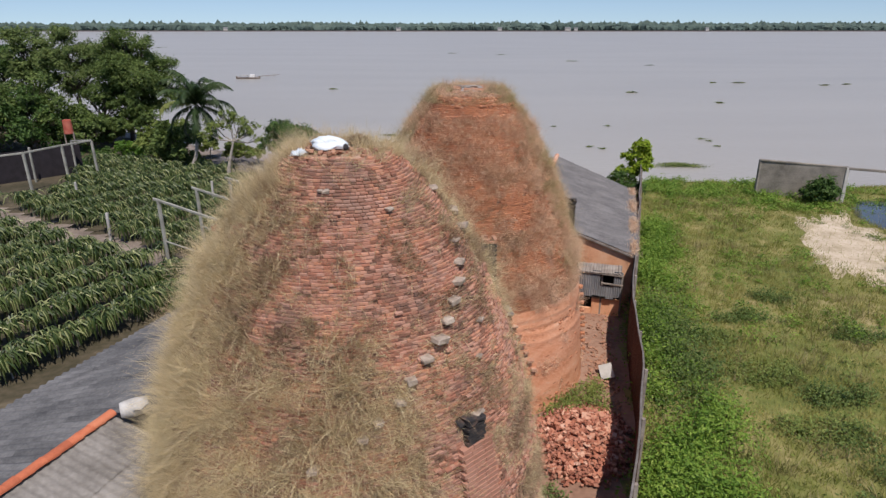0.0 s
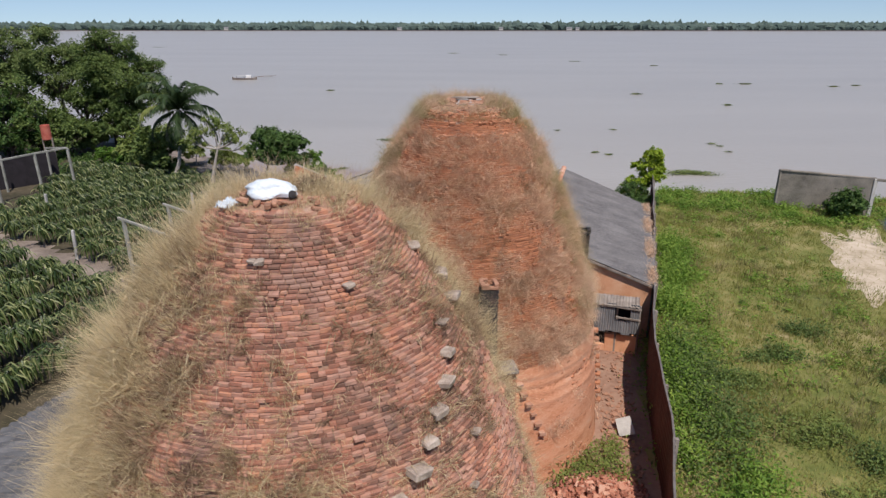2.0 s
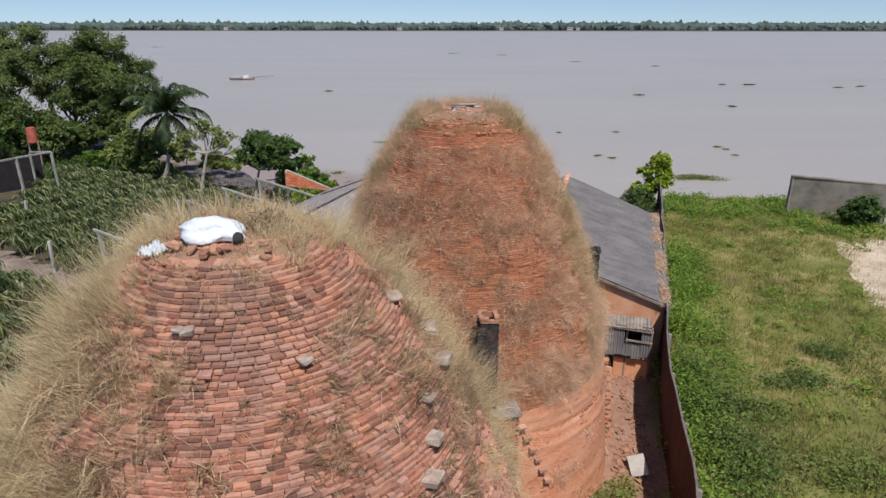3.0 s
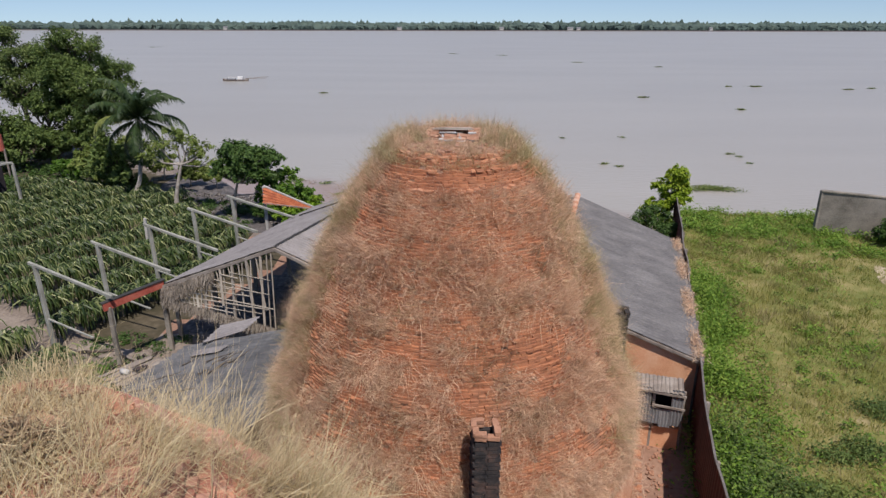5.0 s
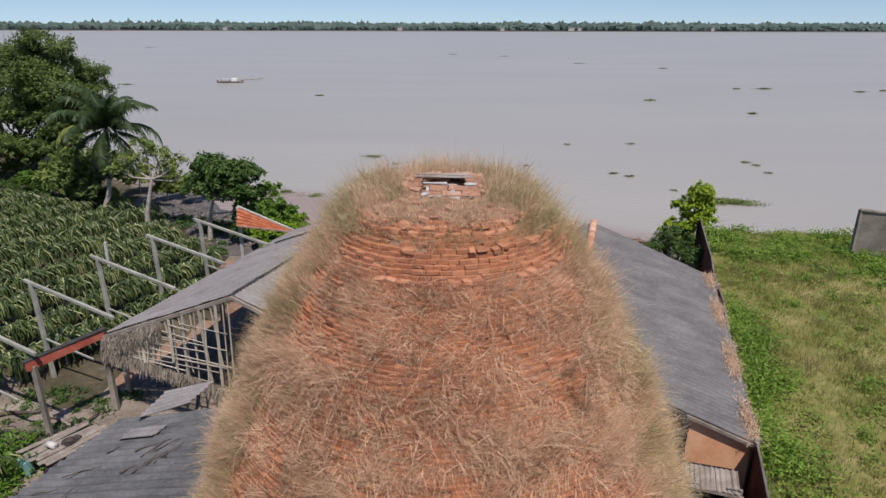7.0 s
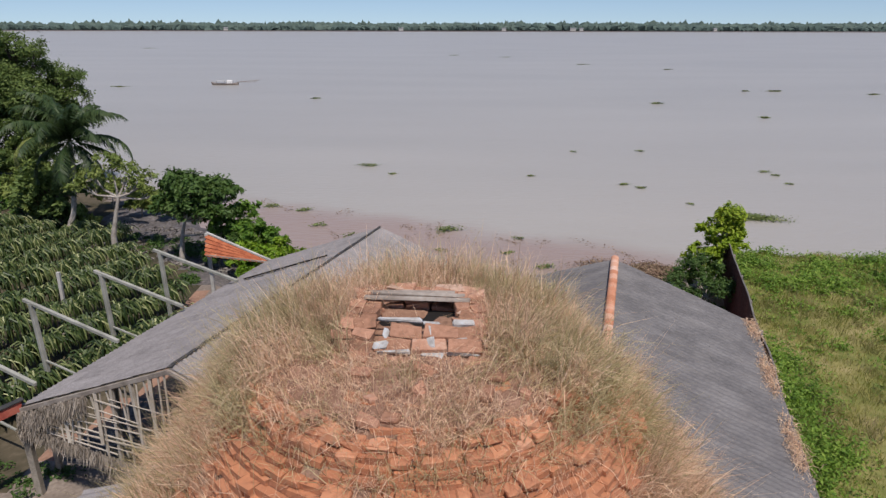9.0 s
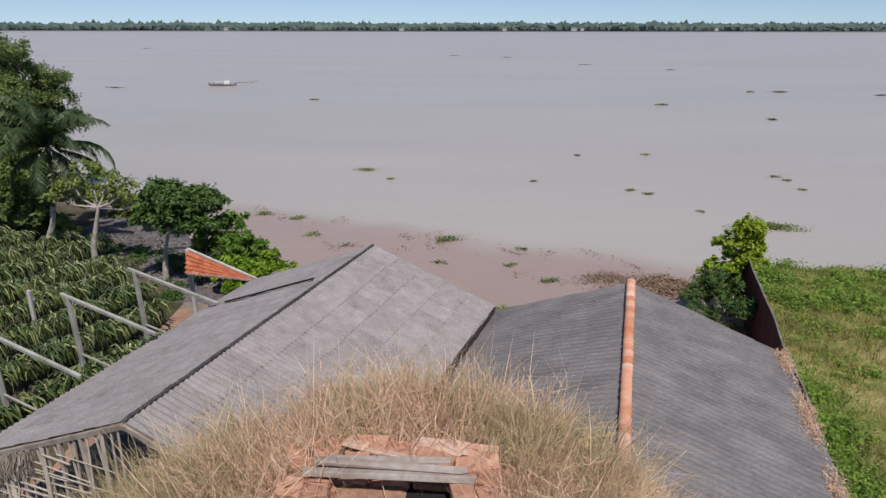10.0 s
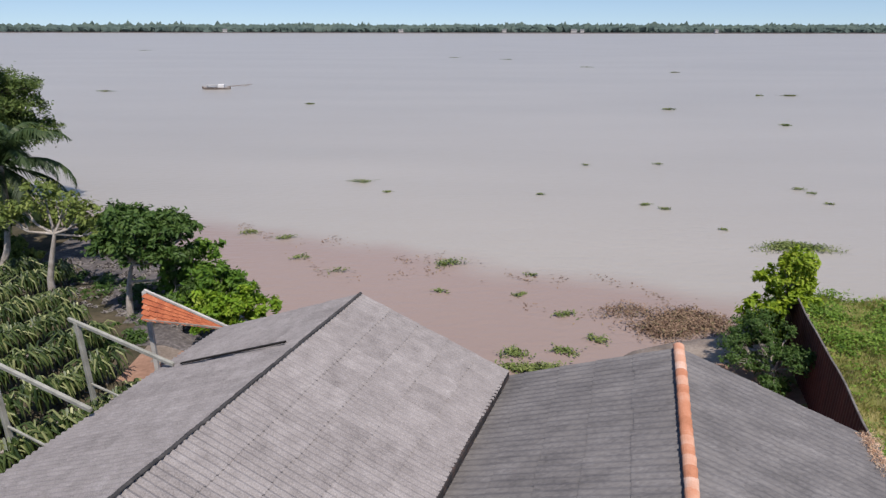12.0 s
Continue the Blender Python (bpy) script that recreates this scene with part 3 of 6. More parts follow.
for k in range(62):
    rr = float(np.interp(.2 + k * .1, *PROFILE1)) + .03
    bm = bmesh.new()
    for o in (-.3, 0, .3):
        box(bm, (.29, .3, .092), pose(*polar(K1, 43, rr, .2 + k * .1), 0, 0, 43) @ Matrix.Translation((o + (.03 if k % 2 else -.03), .06, 0)), 0, .006)
    part("pier_course", bm, PIER, kiln1)
shaft(kiln2, .56, -4.74, 4.6, 7.35, .5, 5, "sooty square brick chimney")
shaft(kiln2, 4.45, .5, 3.2, 7.3, .42, 80, "sooty square brick chimney")

# climbing stones set into the first kiln's side
for deg, z, s in ((92, 10.98, .8), (97, 10.4, 1.2), (86, 10.15, 1.1), (66.8, 10.09, .8), (62.4, 9.71, .9), (56.4, 9.38, 1), (49.4, 9.12, 1.1), (43.4, 8.84, 1), (38.3, 8.55, 1.3), (32.3, 8.27, 1), (25.9, 7.96, 1), (21.5, 7.62, 1), (14.9, 7.32, .9), (10.3, 7.05, .9), (-2.2, 6.51, .9),
                  (35, 10.98, .65), (-3, 11.36, .6), (-7, 11.36, .5), (53, 7.9, .6), (60, 8.5, .6)):
    r = float(np.interp(z, *PROFILE1)) + .04
    bm = bmesh.new()
    box(bm, (.24 * s, .28 * s, .12 * s), bevel=.02, jitter=.03)
    ob = part("step_stone", bm, STONE, kiln1, "grey stone climbing step")
    p = polar(K1, deg, r, z)
    ob.matrix_basis = pose(*p, random.uniform(-8, 8), random.uniform(-8, 8), deg + random.uniform(-14, 14))

# brick stubs and put-log holes on the second kiln's bare base
for k in range(9):
    p = polar(K2, 77, float(np.interp(1.2 + k * .36, *PROFILE2)) + .1, 1.2 + k * .36)
    bm = bmesh.new(); box(bm, (.24, .26, .1), bevel=.01, jitter=.012)
    part("step_brick", bm, BRICK2, kiln2).matrix_basis = pose(*p, 0, 0, 72)
for k in range(6):
    p = polar(K2, 19 + k * 1.9, float(np.interp(3.95 - k * .38, *PROFILE2)) + .03, 3.95 - k * .38)
    bm = bmesh.new(); box(bm, (.22, .3, .11), bevel=.01, jitter=.025)
    part("step_brick", bm, OLD_BRICK, kiln2, "dark stub brick").matrix_basis = pose(*p, 0, 0, 20)


def kiln_top_hatch():
    """The low square brick curb on top of the second kiln, its smoke hole shown by a black slab."""
    t = thing("smoke_vent", (1.02, 25.75, 11.93), "low square curb of loose bricks round a dark smoke hole", "vent", rz=-4)
    r_ = random.Random(3)
    slope = Matrix.Translation((0, -.5, .08)) @ Matrix.Rotation(radians(18), 4, "X")
    def laid(name, x0, x1, y0, y1, nx, ny, lift=0.0, base=slope, turn=5):
        for i in range(nx):
            for k in range(ny):
                w, d = (x1 - x0) / nx, (y1 - y0) / ny
                bm = bmesh.new()
                box(bm, (w * r_.uniform(.9, 1.0), d * r_.uniform(.88, .99), .08), bevel=.005, jitter=.012)
                ob = part(name, bm, OLD_BRICK, t)
                ob.matrix_basis = base @ pose(x0 + w * (i + .5) + (w * .3 if k % 2 else 0) * (i < nx - 1), y0 + d * (k + .5), lift + r_.uniform(-.022, .018), r_.uniform(-turn, turn), r_.uniform(-turn, turn), r_.uniform(-turn, turn) * 1.3)
    laid("apron_brick", -.3, .62, .13, .46, 3, 2, .01)
    laid("apron_brick", -.7, -.32, -.02, .5, 2, 4, .015, turn=9)
    laid("apron_brick", -.5, .7, -.1, .1, 5, 1, -.015, turn=14)
    for i in range(2):
        laid("curb_brick", -.66 + i * .02, -.34, .46, 1.15, 2, 5, .1 + i * .09, Matrix.Translation((0, -.5, .04)), 13)
        laid("curb_brick", .34, .66 - i * .03, .46, 1.1, 2, 4, .09 + i * .08, Matrix.Translation((0, -.5, .04)), 13)
        laid("curb_brick", -.66, .62, .98 + .03 * i, 1.28, 5, 2, .1 + i * .1, Matrix.Translation((0, -.5, .04)), 16)
    # a black slab stands in for the shaded depth of the smoke hole
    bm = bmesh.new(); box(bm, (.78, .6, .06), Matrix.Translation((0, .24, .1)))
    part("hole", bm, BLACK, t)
    for y, z, l, tilt in ((.42, .29, 1.0, .02), (.47, .31, .9, -.03), (.53, .3, .7, .05)):
        bm = bmesh.new(); box(bm, (l, .06, .025), Matrix.Translation((-.02, y, z)) @ Matrix.Rotation(tilt, 4, "Z"), .006, .012)
        part("plank", bm, WOOD, t)
    for x, y, sx, sy in ((-.12, .5, .4, .035), (.16, .48, .16, .045), (.45, .48, .2, .05), (.15, .36, .05, .16), (.17, .22, .07, .14), (-.25, .2, .12, .1), (-.12, .13, .26, .025), (.2, .11, .2, .04), (.46, .12, .26, .022), (-.22, .34, .04, .1), (.4, .28, .16, .03)):
        bm = bmesh.new()
        box(bm, (sx, sy, .03), slope @ pose(x, y, .042, r_.uniform(-5, 5), r_.uniform(-3, 3), r_.uniform(-8, 8)), .01, .018)
        part("mortar_smear", bm, PALEBLUE, t, "pale blue-grey mortar smear")
    for x, y, sx, sy, z in ((-.1, .68, .5, .16, .25), (.25, .7, .3, .14, .27), (-.53, .34, .24, .2, .22), (.52, .3, .22, .26, .21)):
        bm = bmesh.new(); box(bm, (sx, sy, .035), pose(x, y, z, r_.uniform(-14, 6), r_.uniform(-9, 9), r_.uniform(-20, 20)), .008, .03)
        part("rubble_slab", bm, SLAB, t, "broken pinkish slab")
    for k in range(80):
        bm = bmesh.new(); box(bm, (r_.uniform(.09, .18), .1, .06), bevel=.012, jitter=.018)
        a = r_.uniform(0, 6.28); r = r_.uniform(.72, 1.5)
        z = float(np.interp(r, [.05, .9, 1.3, 1.45], [12.03, 12.02, 11.98, 11.9])) - 11.93
        part("loose_brick", bm, OLD_BRICK, t).matrix_basis = pose(.03 + r * math.cos(a), .15 + r * math.sin(a), z + r_.uniform(-.02, .06), r_.uniform(-20, 20), r_.uniform(-20, 20), math.degrees(a) + 90 + r_.uniform(-50, 50))


SLAB = surface("pinkish_slab", [(.3, .19, .14), (.48, .33, .25), (.6, .46, .38)], 3, 20, .9, .4, .01)
kiln_top_hatch()


def crown_soil():
    """Dust, soil and crumbled brick lying over the flat crown of the second kiln."""
    V, F = [], []
    n, m = 96, 16
    for i in range(m + 1):
        for k in range(n):
            a = 2 * math.pi * k / n
            r = .06 + 1.38 * i / m
            z = float(np.interp(r, [.05, .9, 1.3, 1.45], [12.03, 12.02, 11.98, 11.9]))
            h = .035 + .05 * noise.noise((r * math.cos(a) * 4, r * math.sin(a) * 4, 2)) + .025 * noise.noise((r * math.cos(a) * 14, r * math.sin(a) * 14, 5))
            V.append((r * math.cos(a), r * math.sin(a), z + h - (.05 if i == m else 0)))
    for i in range(m):
        for k in range(n):
            F.append((i * n + k, i * n + (k + 1) % n, (i + 1) * n + (k + 1) % n, (i + 1) * n + k))
    put("crown_soil", mesh_np("crown_soil", V, F, CROWNSOIL, True), kiln2, "dry brick dust and soil")


crown_soil()


def clay_coat():
    """The smeared clay coat on the bare base of the second kiln, with scored ledges and a ragged upper edge."""
    V, F = [], []
    n, m = 130, 64
    for i in range(m + 1):
        for k in range(n + 1):
            g = -58 + 186 * k / n
            top = 4.42 + .16 * noise.noise((g * .06, 0, 3)) + .05 * noise.noise((g * .4, 0, 9))
            z = -.3 + (top + .3) * i / m
            lean = z + .0035 * g
            r = float(np.interp(z, *PROFILE2)) + .035 + .02 * noise.noise((g * .05, z * 1.5, 1)) + .012 * noise.noise((g * .2, z * 6, 4))
            r += .035 * ease(lean, 4.05, 4.1) - .03 * ease(lean, 3.62, 3.66) * ease(lean, 3.78, 3.74) + .025 * ease(lean, 3.1, 3.14) * ease(lean, 3.34, 3.2)
            V.append(polar(K2, g, r, z))
    for i in range(m):
        for k in range(n):
            a = i * (n + 1) + k
            F.append((a, a + 1, a + n + 2, a + n + 1))
    put("clay_coat", mesh_np("clay_coat", V, F, CLAY, True), kiln2, "smeared orange clay coat")


NOSE_BRICK = surface("rough_orange_brick", [(.2, .09, .055), (.38, .165, .09), (.5, .23, .125), (.5, .32, .23)], 2.5, 25, .92, .6, .015, per_object=.5, mix_fine=.4)
# rough noses of brick round the crown of the second kiln
for r, z, g0, g1, n in ((1.5, 11.9, -80, 90, 26), (1.58, 11.82, -80, 90, 26), (1.8, 11.64, -60, 90, 27), (2.06, 11.28, -30, 85, 24)):
    for k in range(n):
        if random.random() < (.12 if r < 1.6 else .55):
            continue
        g = g0 + (g1 - g0) * (k + random.uniform(-.2, .2)) / n
        bm = bmesh.new(); box(bm, (random.uniform(.1, .19), .26, random.uniform(.06, .09)), bevel=.01, jitter=.02)
        part("rim_brick", bm, NOSE_BRICK, kiln2).matrix_basis = pose(*polar(K2, g, r - .11, z + random.uniform(-.015, .015)), random.uniform(-6, 6), random.uniform(-5, 5), g + random.uniform(-8, 8))


DEADWEED = surface("dead_brown_weeds", [(.12, .08, .05), (.24, .16, .1), (.4, .29, .18), (.28, .23, .11)], 0.8, 6, .85, 0, island=.6, trans=.2)


def kiln1_top():
    t = thing("sack", (-2.5, 13.98, 11.99), "crumpled white and pale blue plastic sack lying on the kiln top", "sack", rz=-12)
    bm = bmesh.new(); bmesh.ops.create_icosphere(bm, subdivisions=5, radius=1)
    for v in bm.verts:
        p = v.co.copy()
        fold = abs(noise.noise(p * 1.7 + Vector((1, 4, 2)))) * .26 + abs(noise.noise(p * 5 + Vector((3, 1, 2)))) * .07
        q = 1.12 + .2 * noise.noise(p * 1.1) - fold
        slim = 1 - .28 * max(p.x, 0)
        v.co = Vector((p.x * .43 * q, p.y * .28 * q * slim + .05 * math.sin(p.x * 4), max(p.z, -.3) * .19 * q * slim + .06))
    part("sack_body", bm, WHITE_BAG, t, smooth=True)
    # a solid dark lump paints the shade in the sack's mouth
    bm = bmesh.new(); bmesh.ops.create_icosphere(bm, subdivisions=3, radius=.085)
    for v in bm.verts:
        v.co = Vector((v.co.x * .7 + .4, v.co.y * 1.1 - .12, v.co.z * .8 + .06)) + v.co * noise.noise(v.co * 9) * .4
    part("sack_mouth", bm, SOOT_BLACK, t, "dark lump standing in for the shaded open mouth of the sack")
    bm = bmesh.new(); bmesh.ops.create_grid(bm, x_segments=18, y_segments=12, size=.5)
    for v in bm.verts:
        v.co = Vector((v.co.x * .26 - .52 + .1 * v.co.y, v.co.y * .24 - .5, -.02 + .16 * abs(noise.noise(v.co * 6)) + .25 * (v.co.y - .5) * .24))
    bmesh.ops.solidify(bm, geom=bm.faces, thickness=.008)
    part("torn_flap", bm, WHITE_BAG, t)
    for k in range(58):
        a = random.uniform(0, 6.28)
        r = random.uniform(.35, 1.22)
        b = bmesh.new(); box(b, (random.uniform(.09, .2), random.uniform(.07, .11), .06), bevel=.01, jitter=.018)
        part("loose_brick", b, OLD_BRICK, kiln1).matrix_basis = pose(r * math.cos(a), r * math.sin(a), 11.97 - max(0, r - 1.0) * .7 + random.uniform(-.03, .03), random.uniform(-22, 22), random.uniform(-22, 22), random.uniform(0, 180))
    # a brown clump of dead growth behind the sack
    n = 1500
    a, q = rng.uniform(0, 6.28, n), np.sqrt(rng.uniform(0, 1, n))
    P = np.stack([.36 + q * np.cos(a) * .3, .16 + q * np.sin(a) * .2, 12.0 + .2 * rng.uniform(0, 1, n) * (1 - q * q)], 1)
    up = rng.normal(0, .7, (n, 3)) + (0, 0, .5)
    up /= np.linalg.norm(up, axis=1, keepdims=True)
    V, F = blades(P, up, rng.uniform(.06, .2, n), rng.uniform(.004, .012, n), rng.uniform(.2, 1, n))
    tagged(put("dead_weeds", mesh_np("dead_weeds", V, F, DEADWEED), m=pose(*K1, 0)), "brown dead weeds piled behind the sack", "weeds", kind="stuff")


kiln1_top()


def kiln_grass(name, center, profile, n, mat, density, length, mess, wide, label, seed):
    """Dry grass in tufts rooted in the courses, kept where density() allows it, partly matted down the slope."""
    r_ = np.random.default_rng(seed)
    nt = n // 9
    z = r_.uniform(.3, profile[0][-1], nt * 6)
    r = np.interp(z, *profile)
    # as many tufts on every square metre: wide courses and flat tops take more
    dr = np.abs(np.interp(z + .1, *profile) - np.interp(z - .1, *profile)) / .2
    keep = r_.uniform(0, 5.2 * 1.8, len(z)) < r * np.sqrt(1 + np.minimum(dr, 4) ** 2)
    z, r = z[keep], r[keep]
    a = r_.uniform(-math.pi, math.pi, len(z))
    P = np.stack([np.cos(a) * r, np.sin(a) * r, z], 1)
    cl = np.array([noise.noise((p[0] * .9 + seed, p[1] * .9, p[2] * 1.5)) * .75 + noise.noise((p[0] * 3, p[1] * 3 + seed, p[2] * 4)) * .55 for p in P]) * (1 + mess * .7)
    swirl = np.array([(noise.noise((p[0] * 1.5, p[1] * 1.5, p[2] * 1.9 + seed)), noise.noise((p[0] * 1.5 + 9, p[1] * 1.5, p[2] * 1.9))) for p in P])
    d = np.array([density(math.degrees(x) + 90 - 360 * round((math.degrees(x) + 90) / 360), y) for x, y in zip(a, z)])
    back = np.abs(np.degrees(a) + 90 - 360 * np.round((np.degrees(a) + 90) / 360)) > 125
    ok = (d + cl * .8 > .5) & (r_.uniform(0, 1, len(z)) < (.25 + d) * np.where(back, .12, 1))
    P, a, z, cl, swirl = P[ok][:nt], a[ok][:nt], z[ok][:nt], cl[ok][:nt], swirl[ok][:nt]
    m = len(a)
    out = np.stack([np.cos(a), np.sin(a), np.zeros(m)], 1)
    tang = np.stack([-np.sin(a), np.cos(a), np.zeros(m)], 1)
    slope = np.clip((z - 4) / 8, 0, 1)[:, None]
    tuft = out * (.7 - .3 * slope) + np.array([0, 0, 1.]) * (.45 + .45 * slope)
    tuft = tuft * (1 - mess) + mess * (out * .5 + tang * (swirl[:, :1] * 2.6 + r_.normal(0, .3, (m, 1))) + np.array([0, 0, 1.]) * (swirl[:, 1:] * 1.8 + r_.normal(.15, .25, (m, 1))))
    tl = np.array([length(math.degrees(x) + 90 - 360 * round((math.degrees(x) + 90) / 360), y) for x, y in zip(a, z)]) * r_.uniform(.5, 1.25, m) * (1 + .9 * np.clip(cl, -.5, .8))
    thin = np.interp(z, [10.8, 11.4], [1.0, .6])
    parts = []
    for per, bend in ((3, True), (13, False)):
        w = np.repeat(np.arange(m), per)
        k = len(w)
        up = tuft[w] + r_.normal(0, .34, (k, 3))
        up /= np.linalg.norm(up, axis=1, keepdims=True)
        base = P[w] + tang[w] * r_.normal(0, .06, (k, 1)) + np.array([0, 0, 1.]) * r_.normal(0, .045, (k, 1)) - out[w] * .04
        ln = tl[w] * r_.uniform(.4, 1.2, k)
        if bend:
            parts.append(blades(base, up, ln, r_.uniform(.35, 1.0, k) * wide * thin[w], r_.uniform(.1, 1.0, k)))
        else:
            parts.append(spikes(base, up, ln * .9, r_.uniform(.4, 1.0, k) * wide * .8 * thin[w]))
    (V1, F1), (V2, F2) = parts
    V, F = np.concatenate([V1, V2]), np.concatenate([F1, F2 + len(V1)])
    ob = put(name, mesh_np(name, V, F, mat), m=pose(*center, 0))
    return tagged(ob, label, "grass", kind="stuff")


def ease(x, a, b):
    t = min(max((x - a) / (b - a), 0), 1)
    return t * t * (3 - 2 * t)


clay_coat()


def dens1(g, z):
    """How thick the grass stands on the first kiln: g degrees from the front towards the fence, z the height."""
    if z > 11.72:
        return .75 if abs(g) > 60 else .3
    edge = 8.7 + .3 * math.sin(g * .09) - .016 * g + 1.5 * noise.noise((g * .055, z * .5, 4.0)) + .5 * noise.noise((g * .2, z * 1.5, 1.0))
    low = ease(z, edge + .9, edge - .7) * (.95 - .36 * ease(g, 20, 40)) * (1 - .45 * ease(g, 32, 50) * ease(z, 7.0, 6.2))
    left = ease(g, 8, -34) * .72 + .25 * ease(g, -26, -42)
    right = ease(g, 100, 116)
    return max(low, left, right, .38 if z < 11 else .28)


def len1(g, z):
    if z > 11.2 and abs(g) > 40:
        return .75
    return .85 if g < -44 or g > 112 else (.68 if z < 8.9 and g < 26 else (.42 if g < -20 else .27))


def dens2(g, z):
    if z < 4.0 or (z < 4.6 and abs(g) < 90 and z < 4.45 + .12 * math.sin(g * .1)):
        return .06
    if z > 12.0:
        return .9 if abs(g) > 25 else .75
    if z > 11.25:
        return .2 if -50 < g < 75 else .75
    big = noise.noise((g * .045, z * .75, 2.0)) + .5 * noise.noise((g * .12, z * 2.0, 7.0))
    if abs(g) > 62:
        return .95
    band = ease(z, 8.9, 8.3) * ease(z, 6.9, 7.6)
    low = ease(z, 9.6, 8.6)
    return .95 - .42 * band - .12 * ease(z, 10.9, 11.2) + (.15 + .3 * low) * min(big, .15) - (.25 * low if big < -.3 else 0)


def len2(g, z):
    return .3 if z > 11.3 else (.46 if abs(g) > 58 else .36)


kiln_grass("dry_grass", K1, PROFILE1, 170000, DRYGRASS1, dens1, len1, .4, .0058, "tall dry straw-coloured grass rooted in the brick kiln", 3)
kiln_grass("dry_grass", K2, PROFILE2, 215000, DRYGRASS2, dens2, len2, .6, .0064, "thick dry brown grass covering the kiln dome", 5)


def dead_patches(g, z):
    """Brown dead weeds in patches on the first kiln's bare brick."""
    return .45 + 1.3 * noise.noise((g * .07 + 3, z * .9, 5.0)) + .3 * ease(g, 0, -30) if abs(g) < 100 and z < 11.4 else 0


kiln_grass("dead_weeds", K1, PROFILE1, 82000, DEADWEED, dead_patches, lambda g, z: .32, .6, .0085, "patches of dead brown weeds rooted in the brick", 9)


def dead_streaks(g, z):
    """Darker matted tufts in streaks down the second kiln's dome."""
    return .42 + 1.4 * noise.noise((g * .09 + 7, z * .55, 3.0)) if abs(g) < 95 and 4.6 < z < 11.3 else 0


kiln_grass("dead_weeds", K2, PROFILE2, 30000, DEADWEED, dead_streaks, lambda g, z: .36, .5, .007, "darker matted dead tufts in the brown grass", 15)


def flank_grass(g, z):
    """Upright olive straw on the second kiln's flanks."""
    return .72 * ease(abs(g), 46, 64) * ease(z, 4.4, 5.2)


kiln_grass("dry_grass", K2, PROFILE2, 52000, FLANKGRASS, flank_grass, lambda g, z: .55 if z < 10.5 else .5, .15, .006, "tall upright straw grass on the kiln flanks", 8)


def crown_grass(name, center, z, r0, r1, n, mat, label, seed, front):
    """Grass and dry stalks between the rubble on a kiln's flat top; front: share kept on the side towards -y."""
    r_ = np.random.default_rng(seed)
    a = r_.uniform(-math.pi, math.pi, n); r = np.sqrt(r_.uniform(r0 * r0, r1 * r1, n))
    keep = (r_.uniform(0, 1, n) < np.where(np.abs(a + math.pi / 2) < .75, front, 1)) & (np.array([noise.noise((math.cos(q) * s * 2.2, math.sin(q) * s * 2.2, seed)) for q, s in zip(a, r)]) > -.12)
    a, r = a[keep], r[keep]
    w = np.repeat(np.arange(len(a)), 22)
    k = len(w)
    base = np.stack([np.cos(a[w]) * r[w] + r_.normal(0, .05, k), np.sin(a[w]) * r[w] + r_.normal(0, .05, k), np.interp(r[w], z[1], z[0]) - .02], 1)
    up = np.stack([np.cos(a[w]) * .3, np.sin(a[w]) * .3, np.ones(k)], 1) + r_.normal(0, .38, (k, 3))
    up /= np.linalg.norm(up, axis=1, keepdims=True)
    tall = (.28 + .42 * r_.uniform(0, 1, len(a)) ** 2) * np.where(np.abs(a + math.pi / 2) < .9, .5, 1.15)
    V, F = blades(base, up, tall[w] * r_.uniform(.4, 1.25, k), r_.uniform(.0012, .0034, k), r_.uniform(.1, 1.0, k))
    tagged(put(name, mesh_np(name, V, F, mat), m=pose(*center, 0)), label, "grass", kind="stuff")


crown_grass("dry_grass", K2, ([12.03, 12.02, 11.98, 11.9, 11.65], [.05, .9, 1.3, 1.45, 1.72]), .72, 1.7, 1300, CROWNGRASS, "dry straw grass round the smoke vent on the kiln top", 21, .55)
crown_grass("dry_grass", K2, ([12.06, 12.05, 12.01, 11.93], [.05, .9, 1.3, 1.45]), .6, 1.5, 900, DRYGRASS2, "short brown grass over the kiln crown", 25, 1.6)
crown_grass("dry_grass", K1, ([11.98, 11.9, 11.75], [.05, 1.1, 1.3]), .3, 1.3, 420, DRYGRASS1, "dry straw grass among rubble on the kiln top", 22, .45)

# ---------------------------------------------------------------- roofs
def lerp4(c, u, v):
    """u along the ridge, v down the slope; c: ridge near, ridge far, eave near, eave far."""
    return (c[0] * (1 - u) + c[1] * u) * (1 - v) + (c[2] * (1 - u) + c[3] * u) * v


